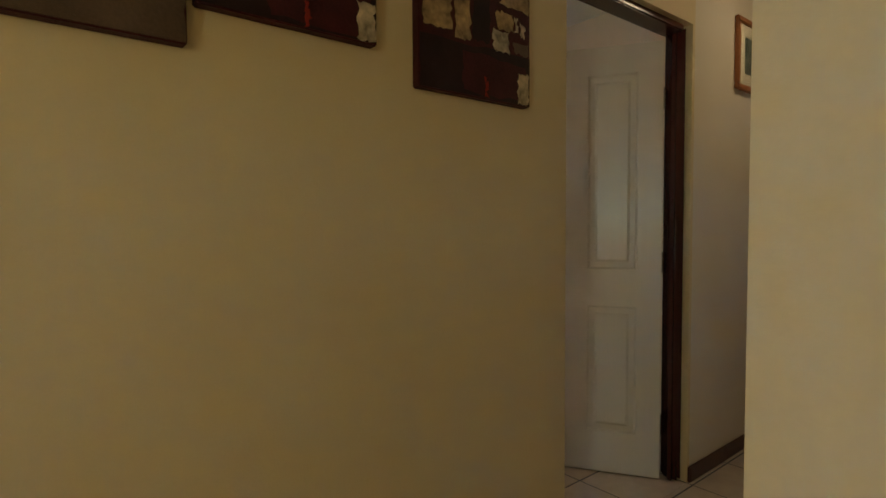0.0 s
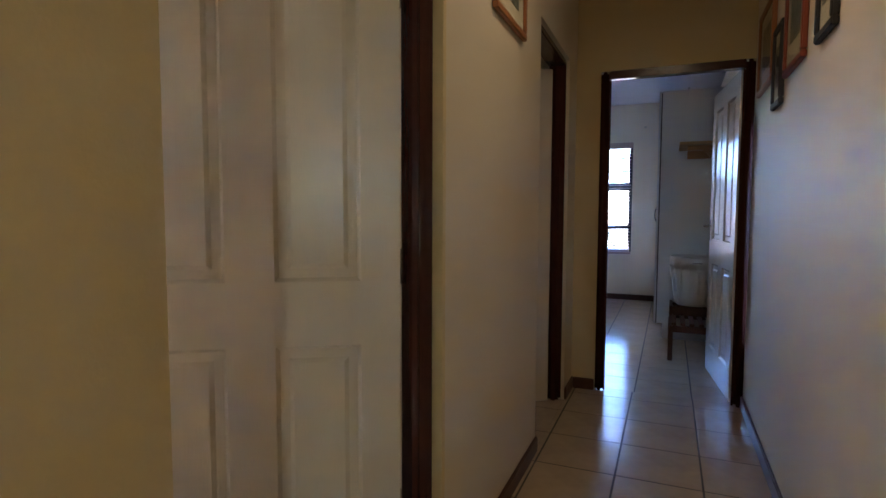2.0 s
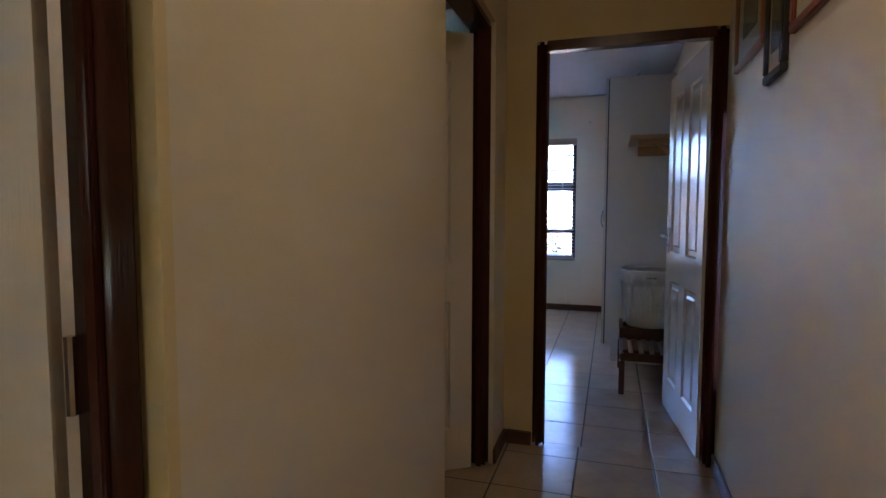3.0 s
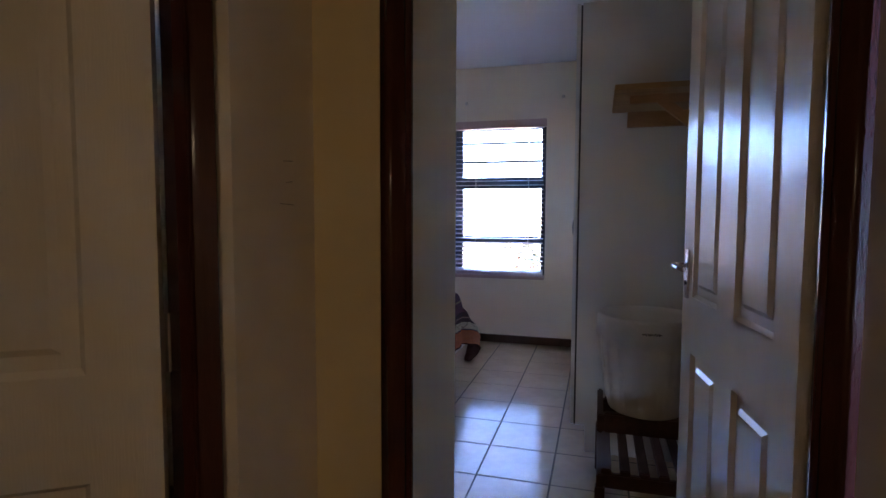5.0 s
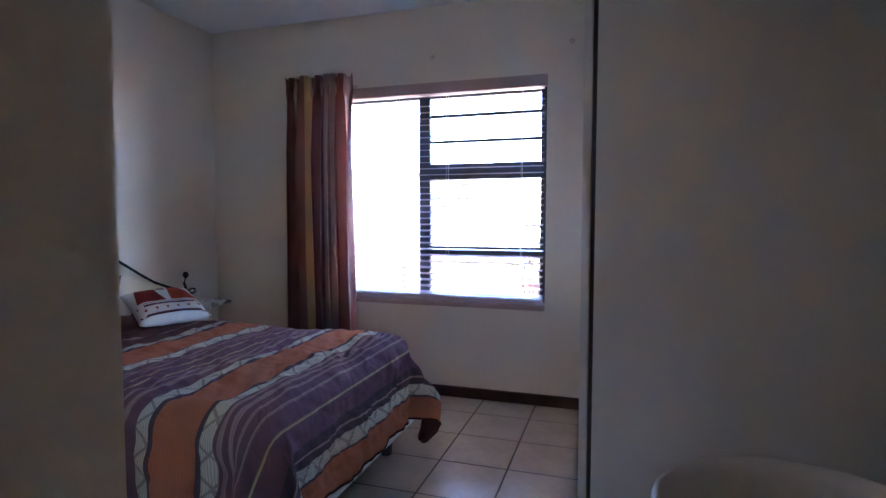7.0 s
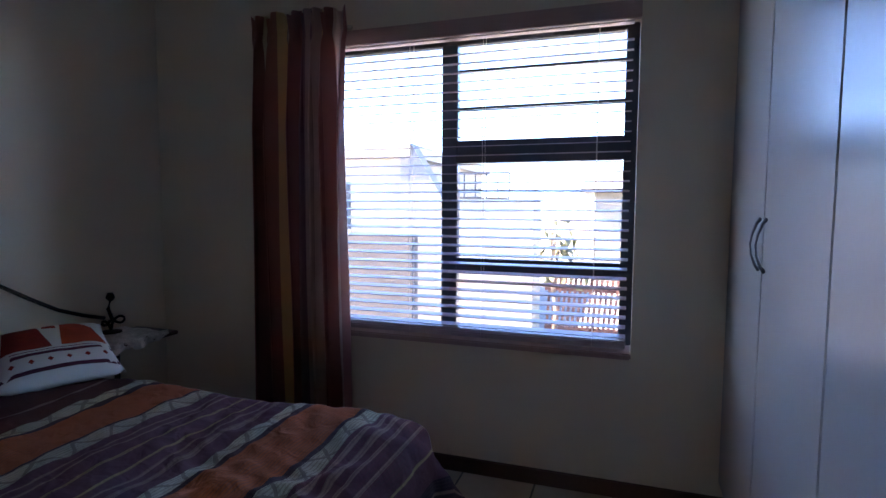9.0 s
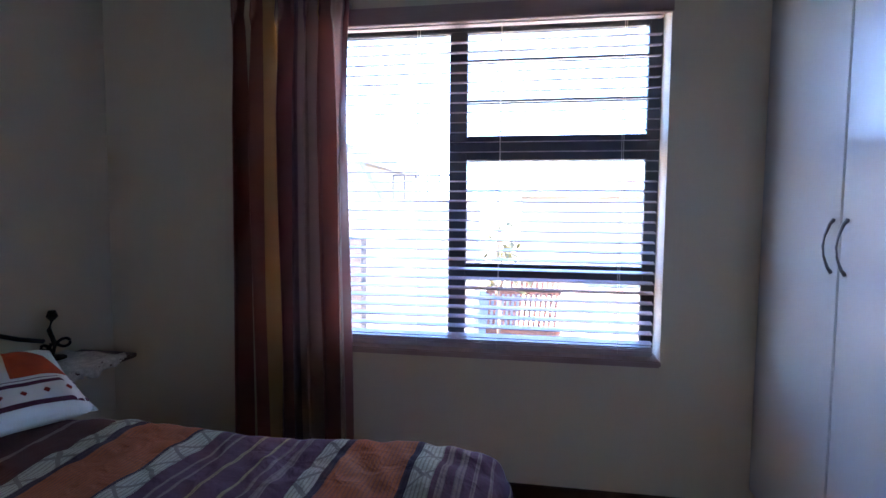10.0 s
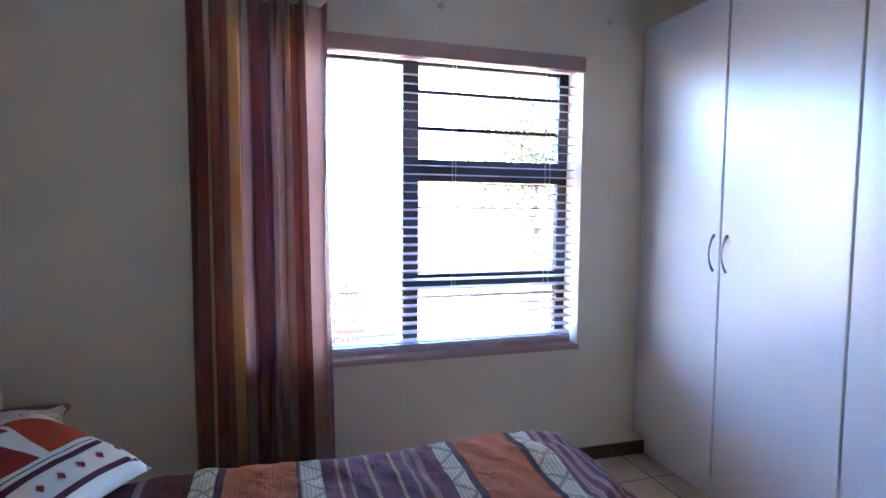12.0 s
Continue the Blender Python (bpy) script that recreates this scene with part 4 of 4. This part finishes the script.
def canvas(y0, y1, z0, size, seed):
    c = thing("canvas_painting", pose(HL + 0.001, y0, z0), "unframed abstract canvas in maroon, brown and cream blocks", "painting", "hall canvases")
    w, h = y1 - y0, size
    part("canvas", one_box(0, 0.032, 0, w, 0, h, bevel=0.003), M_CANVAS_DARK, c)
    rnd = random.Random(seed)

    def paint(y0, y1, z0, z1, mat, lift=0.0326):
        """A brushed patch with uneven sides, a hair above the canvas."""
        bm = bmesh.new()
        n = 7
        j = lambda s: rnd.uniform(-s, s) * 0.006
        rim = [(y0 + (y1 - y0) * k / n, z0) for k in range(n)] + [(y1, z0 + (z1 - z0) * k / n) for k in range(n)]
        rim += [(y1 - (y1 - y0) * k / n, z1) for k in range(n)] + [(y0, z1 - (z1 - z0) * k / n) for k in range(n)]
        rim = [(min(max(y + j(1) / w, 0.006), 0.994), min(max(z + j(1) / h, 0.006), 0.994)) for y, z in rim]
        top = [bm.verts.new((lift, y * w, z * h)) for y, z in rim]
        low = [bm.verts.new((lift - 0.002, y * w, z * h)) for y, z in rim]
        bm.faces.new(top)
        for k in range(4 * n):
            bm.faces.new((top[k], low[k], low[(k + 1) % (4 * n)], top[(k + 1) % (4 * n)]))
        part("paint_patch", bm, mat, c)

    paint(0.0, 1.0, 0.0, 0.235, M_CANVAS_BROWN if seed == 1 else M_CANVAS_BLACK)
    paint(0.35, 0.95, 0.02, 0.20, M_CANVAS_BROWN if seed == 1 else M_CANVAS_DARK, 0.0328)
    paint(0.87, 0.985, 0.01, 0.16, M_CANVAS_PALE if seed != 1 else M_CANVAS_BROWN, 0.0331)
    if seed != 1:
        paint(0.555, 0.575, 0.015, 0.10, M_RED, 0.0331)
        paint(0.565, 0.60, 0.08, 0.17, M_CANVAS_DARK, 0.0333)
        paint(0.03, 0.26, 0.27, 0.42, M_CANVAS_CREAM)
        paint(0.29, 0.42, 0.25, 0.44, M_CANVAS_CREAM)
        paint(0.44, 0.60, 0.26, 0.47, M_CANVAS_BLACK)
        paint(0.63, 0.78, 0.24, 0.34, M_CANVAS_PALE)
        paint(0.66, 0.82, 0.35, 0.43, M_CANVAS_CREAM)
        paint(0.83, 0.98, 0.25, 0.31, M_CANVAS_BROWN)
        paint(0.84, 0.87, 0.36, 0.42, M_CANVAS_PALE)
        paint(0.90, 0.94, 0.34, 0.40, M_CANVAS_PALE)
        paint(0.70, 0.98, 0.46, 0.60, M_CANVAS_CREAM)
        paint(0.05, 0.14, 0.47, 0.55, M_CANVAS_PALE)
        paint(0.20, 0.28, 0.48, 0.56, M_CANVAS_CREAM)
        paint(0.33, 0.37, 0.47, 0.53, M_CANVAS_PALE)
        paint(0.42, 0.64, 0.49, 0.66, M_CANVAS_BLACK)
        paint(0.03, 0.38, 0.60, 0.80, M_CANVAS_BROWN)
        paint(0.45, 0.90, 0.70, 0.92, M_CANVAS_CREAM)
    return c


canvas(0.441, 0.876, 1.565, 0.62, 3)
canvas(-0.112, 0.311, 1.642, 0.62, 2)
canvas(-0.565, -0.13, 1.555, 0.62, 1)


def framed_picture(m, w, h, mat, label):
    """Hangs on a wall: x along it, y out of it, z up."""
    p = thing("framed_picture", m, label, "picture", "hall pictures")
    b = 0.028
    for d in ((0, w, 0, b), (0, w, h - b, h)):
        part("frame_rail", one_box(d[0], d[1], 0.001, 0.022, d[2], d[3], bevel=0.004), mat, p)
    for d in ((0, b), (w - b, w)):
        part("frame_stile", one_box(d[0], d[1], 0.001, 0.022, b, h - b, bevel=0.004), mat, p)
    part("mount", one_box(b, w - b, 0.001, 0.010, b, h - b), M_MOUNT, p)
    part("print", one_box(w * 0.25, w * 0.75, 0.010, 0.012, h * 0.25, h * 0.75), M_SKETCH, p)
    g = part("glazing", one_box(b, w - b, 0.013, 0.015, b, h - b), M_GLASS, p)
    g.visible_shadow = False


framed_picture(pose(HL, 2.84, 1.872, 0, 0, -90), 0.415, 0.36, M_PICFRAME, "small print in an orange wood frame")
framed_picture(pose(HR, 3.59, 1.797, 0, 0, 90), 0.44, 0.42, M_PICFRAME, "small print in a light wood frame")
framed_picture(pose(HR, 3.345, 1.646, 0, 0, 90), 0.21, 0.36, M_SHADOW, "narrow picture in a black frame")
framed_picture(pose(HR, 2.93, 1.733, 0, 0, 90), 0.355, 0.46, M_REDFRAME, "picture in a red-brown wood frame")
framed_picture(pose(HR, 2.53, 1.72, 0, 0, 90), 0.215, 0.42, M_SHADOW, "picture in a dark frame")
sensor = thing("ceiling_sensor", pose(-0.154, END - 0.07, CEIL), "small ivory sensor under the hall ceiling", "sensor")
bm = bmesh.new()
tube(bm, [(0, 0, 0), (0, 0, -0.015), (0, 0, -0.035), (0, 0, -0.045)], [0.032, 0.032, 0.022, 0.008], 16)
part("housing", bm, M_SENSOR, sensor, smooth=True)

# made-up rim that gives the added hall fill lamp a housing
fill_housing = thing("fill_lamp_rim", pose(-0.16, 2.4, CEIL), "round white metal rim added to house the hall fill lamp", "ceiling light")
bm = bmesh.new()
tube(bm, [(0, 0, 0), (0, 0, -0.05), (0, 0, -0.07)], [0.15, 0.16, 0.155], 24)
part("rim", bm, M_SENSOR, fill_housing)

for px, pz in ((-1.33, 2.29), (-0.42, 2.31)):
    plug = thing("wall_plug", pose(px, WIN, pz), "small grey filler plug in the white painted wall", "wall plug", "wall plugs")
    bm = bmesh.new()
    tube(bm, [(0, 0, 0), (0, -0.006, 0), (0, -0.009, 0)], [0.015, 0.013, 0.006], 12)
    part("plug", bm, M_GROUT_PALE, plug, smooth=True)

hook = thing("screw_hook", pose(0.03, WY0 + 0.009, WTOP), "tiny dark screw hook on the wardrobe's top edge", "hook")
bm = bmesh.new()
tube(bm, [(0, 0, 0), (0, 0, 0.014), (0.006, 0, 0.021), (0.013, 0, 0.017), (0.014, 0, 0.010)], 0.003, 6)
part("hook", bm, M_IRON, hook, smooth=True)

# ---- outside ----
structure("ground", one_box(-400, 400, -400, 400, -1.24, -1.04), M_DIRT, "pale dry ground reaching to the horizon", "ground")
structure("pavement", one_box(-14, 14, WIN + 0.24, 30, -1.039, -1.0), M_PAVING, "pale paved yard outside the window", "paving")


def house(name, x0, x1, y0, y1, eaves, ridge, label):
    h = thing(name, pose(0, 0, -0.26), label, "house")
    part("wall", one_box(x0, x1, y0, y1, -0.74, eaves), M_PLASTER, h)
    bm = bmesh.new()
    xm = (y0 + y1) / 2
    v = [bm.verts.new(p) for p in ((x0 - 0.4, y0 - 0.5, eaves), (x1 + 0.4, y0 - 0.5, eaves), (x1 + 0.4, xm, ridge), (x0 - 0.4, xm, ridge), (x0 - 0.4, y1 + 0.5, eaves), (x1 + 0.4, y1 + 0.5, eaves))]
    for f in ((0, 1, 2, 3), (3, 2, 5, 4), (0, 3, 4), (1, 5, 2), (0, 4, 5, 1)):
        bm.faces.new([v[k] for k in f])
    part("roof", bm, M_ROOF, h)
    return h


def flat_house():
    """The near house: a flat roof with a fascia, and a sloping buttress wall at its corner."""
    h = thing("neighbour_house", pose(0, 0, -0.26), "pale plastered house with a flat roof and sloping corner wall", "house")
    part("wall", one_box(-10, -4.5, 15.2, 21, -0.74, 2.45), M_PLASTER, h)
    part("fascia", one_box(-10.1, -4.3, 15.0, 21.1, 2.45, 2.68), M_PLASTER, h)
    bm = bmesh.new()
    front = [bm.verts.new((x, 15.05, z)) for x, z in ((-4.3, 2.68), (-3.7, 1.70), (-3.05, -0.74), (-4.5, -0.74), (-4.5, 2.45))]
    rear = [bm.verts.new((v.co.x, 15.4, v.co.z)) for v in front]
    bm.faces.new(front)
    bm.faces.new(list(reversed(rear)))
    for k in range(5):
        bm.faces.new((front[k], rear[k], rear[(k + 1) % 5], front[(k + 1) % 5]))
    part("buttress", bm, M_ROOF, h, "grey sloping corner wall")
    w = part("window", one_box(-6.6, -5.6, 15.17, 15.198, 1.1, 2.0), M_WINDOW, h)
    part("sill", one_box(-6.65, -5.55, 15.1, 15.169, 1.04, 1.1), M_PLASTER, w)


flat_house()
house("far_house", -1.5, 9.0, 23, 29, 2.0, 2.85, "low pale plastered house with a grey roof across the yard")


def balcony():
    b = thing("balcony_rail", pose(-3.45, 14.9, 1.42), "dark metal railing on the neighbouring terrace", "railing")
    for z in (0.0, 0.42):
        part("rail", one_box(0, 1.0, -0.015, 0.015, z, z + 0.03), M_BAR, b)
    for k in range(6):
        part("baluster", one_box(0.196 * k, 0.196 * k + 0.02, -0.01, 0.01, 0.03, 0.42), M_BAR, b)
    part("terrace_wall", one_box(-0.2, 1.4, 0.02, 0.9, -2.42, 0.0), M_PLASTER, b)


balcony()


def picket_fence(x0, x1, y):
    f = thing("slatted_fence", pose(0, y, -1.0), "red-brown slatted timber fence at the yard's edge", "fence")
    for z in (0.18, 0.86):
        part("rail", one_box(x0, x1, 0.021, 0.06, z, z + 0.07), M_FENCE, f)
    n = int((x1 - x0) / 0.085)
    first = None
    for k in range(n):
        if first is None:
            first = part("slat", one_box(0, 0.045, -0.01, 0.02, 0.0, 1.15), M_FENCE, f)
            s = first
        else:
            s = new("slat", first.data)
            s.parent = f
        s.matrix_local = pose(x0 + k * 0.085, 0, random.uniform(-0.01, 0.0), 0, 4, 0)


picket_fence(-1.88, -0.62, 15.2)
wallg = thing("garden_wall", pose(0, 0, -0.26), "low plastered garden wall", "garden wall")
part("wall", one_box(-6.0, -3.05, 12.0, 12.2, -0.74, 1.19), M_WALLTOP, wallg)


def tree(x, y, height, seed, wide=1.0):
    t = thing("tree" if wide > 0.5 else "shrub", pose(x, y, -1.0), "leafy green tree beyond the yard" if wide > 0.5 else "small sparse shrub with reddish leaves", "tree")
    rnd = random.Random(seed)
    bm = bmesh.new()
    tube(bm, [(0, 0, 0), (0.05, 0, height * 0.25), (-0.04, 0.05, height * 0.5), (0, 0, height * 0.75)], [0.16 * wide, 0.13 * wide, 0.09 * wide, 0.04 * wide], 8)
    tips = []
    for k in range(9):
        a, z = rnd.uniform(0, 6.28), height * rnd.uniform(0.3, 0.6)
        r = rnd.uniform(0.7, 1.4) * wide
        tip = (r * math.cos(a), r * math.sin(a), z + rnd.uniform(0.4, 1.4) * wide)
        tube(bm, [(0, 0, z), (tip[0] * 0.5, tip[1] * 0.5, z + 0.35), tip], [0.05 * wide, 0.03 * wide, 0.012 * wide], 6)
        tips.append(tip)
    part("trunk", bm, M_BARK, t, smooth=True)
    bm = bmesh.new()
    for k in range(int(3800 * wide ** 2.6)):
        c = Vector(rnd.choice(tips)) + Vector([rnd.gauss(0, 0.38 * wide) for _ in range(3)])
        q = Euler([rnd.uniform(0, 6.28) for _ in range(3)]).to_matrix()
        s = rnd.uniform(0.06, 0.12)
        vs = [bm.verts.new(c + q @ Vector(p)) for p in ((-s, 0, 0), (0, -s * 0.45, 0.01), (s, 0, 0), (0, s * 0.45, 0.01))]
        bm.faces.new(vs)
    crown = part("crown", bm, M_LEAF, t)
    tagged(crown, kind="stuff")


tree(3.3, 16.5, 5.1, 5)
tree(-1.62, 14.2, 2.75, 8, 0.26)

# ---- floor tiles ----
JOINT = 0.008
HALL_GRID, BED_GRID = (-0.287, 3.799, 0.360), (-0.275, 6.690, 0.345)
tile_meshes = {}


def cuts(x0, x1, y0, y1, grid):
    """The tiles of a grid (its node x, node y and pitch) over a rectangle, cut at its edges."""
    tx, ty, pitch = grid
    for i in range(math.floor((x0 - tx) / pitch), math.ceil((x1 - tx) / pitch)):
        for j in range(math.floor((y0 - ty) / pitch), math.ceil((y1 - ty) / pitch)):
            a0, a1 = max(x0, tx + i * pitch + JOINT / 2), min(x1, tx + (i + 1) * pitch - JOINT / 2)
            b0, b1 = max(y0, ty + j * pitch + JOINT / 2), min(y1, ty + (j + 1) * pitch - JOINT / 2)
            if a1 - a0 >= 0.012 and b1 - b0 >= 0.012:
                yield a0, a1, b0, b1


def lay(x0, x1, y0, y1, grid):
    """Single tiles; whole ones share a mesh."""
    full = grid[2] - JOINT - 1e-4
    for a0, a1, b0, b1 in cuts(x0, x1, y0, y1, grid):
        whole = a1 - a0 > full and b1 - b0 > full
        if whole and grid in tile_meshes:
            t = new("tile", tile_meshes[grid])
        else:
            hx, hy = (a1 - a0) / 2, (b1 - b0) / 2
            bm = bmesh.new()
            low = [bm.verts.new((sx * hx, sy * hy, -0.004)) for sx, sy in ((-1, -1), (1, -1), (1, 1), (-1, 1))]
            mid = [bm.verts.new((sx * hx, sy * hy, -0.0015)) for sx, sy in ((-1, -1), (1, -1), (1, 1), (-1, 1))]
            top = [bm.verts.new((sx * (hx - 0.002), sy * (hy - 0.002), 0)) for sx, sy in ((-1, -1), (1, -1), (1, 1), (-1, 1))]
            for p, q in ((low, mid), (mid, top)):
                for k in range(4):
                    bm.faces.new((p[k], p[(k + 1) % 4], q[(k + 1) % 4], q[k]))
            bm.faces.new(top)
            t = finish("tile", bm, M_TILE)
            if whole:
                tile_meshes[grid] = t.data
        t.matrix_world = pose((a0 + a1) / 2, (b0 + b1) / 2, 0, random.uniform(-0.08, 0.08), random.uniform(-0.08, 0.08), 0)
        t.parent = floor


lay(HL, HR, -0.6, END + 0.06, HALL_GRID)
lay(HL - 0.12 - 1.0, HL, D1[0], D1[1], HALL_GRID)
lay(HL - 0.12 - 0.9, HL, D2[0], D2[1], HALL_GRID)
lay(HL, BR, END + 0.06, 5.276, BED_GRID)
lay(-2.6, BR, 5.276, WIN, BED_GRID)
lay(HR, 1.1, -0.6, -0.06, HALL_GRID)


def lay_joined(areas):
    """The far rooms' tiles, joined: they are never seen singly."""
    verts, faces = [], []
    for area in areas:
        for a0, a1, b0, b1 in cuts(*area):
            k = len(verts)
            verts += [(a0, b0, -0.004), (a1, b0, -0.004), (a1, b1, -0.004), (a0, b1, -0.004)]
            verts += [(a0 + 0.002, b0 + 0.002, 0), (a1 - 0.002, b0 + 0.002, 0), (a1 - 0.002, b1 - 0.002, 0), (a0 + 0.002, b1 - 0.002, 0)]
            faces += [(k + 4, k + 5, k + 6, k + 7)] + [(k + q, k + (q + 1) % 4, k + 4 + (q + 1) % 4, k + 4 + q) for q in range(4)]
    me = bpy.data.meshes.new("tiles")
    me.from_pydata(verts, [], faces)
    me.materials.append(M_TILE)
    ob = new("tiles", me)
    ob.parent = floor
    tagged(ob, kind="stuff")


lay_joined(((HL, 3.0, -3.2, -0.6, HALL_GRID), (1.1, 3.0, -0.6, 0.008, HALL_GRID),
            (BL, -1.795, -0.5, 2.6, HALL_GRID), (-1.795, -0.795, -0.5, D1[0], HALL_GRID), (-1.795, -0.795, D1[1], 2.6, HALL_GRID),
            (BL, -1.695, 2.72, 5.156, HALL_GRID), (-1.695, -0.795, 2.72, D2[0], HALL_GRID), (-1.695, -0.795, D2[1], 5.156, HALL_GRID),
            (BL, -2.6, 5.276, WIN, BED_GRID)))
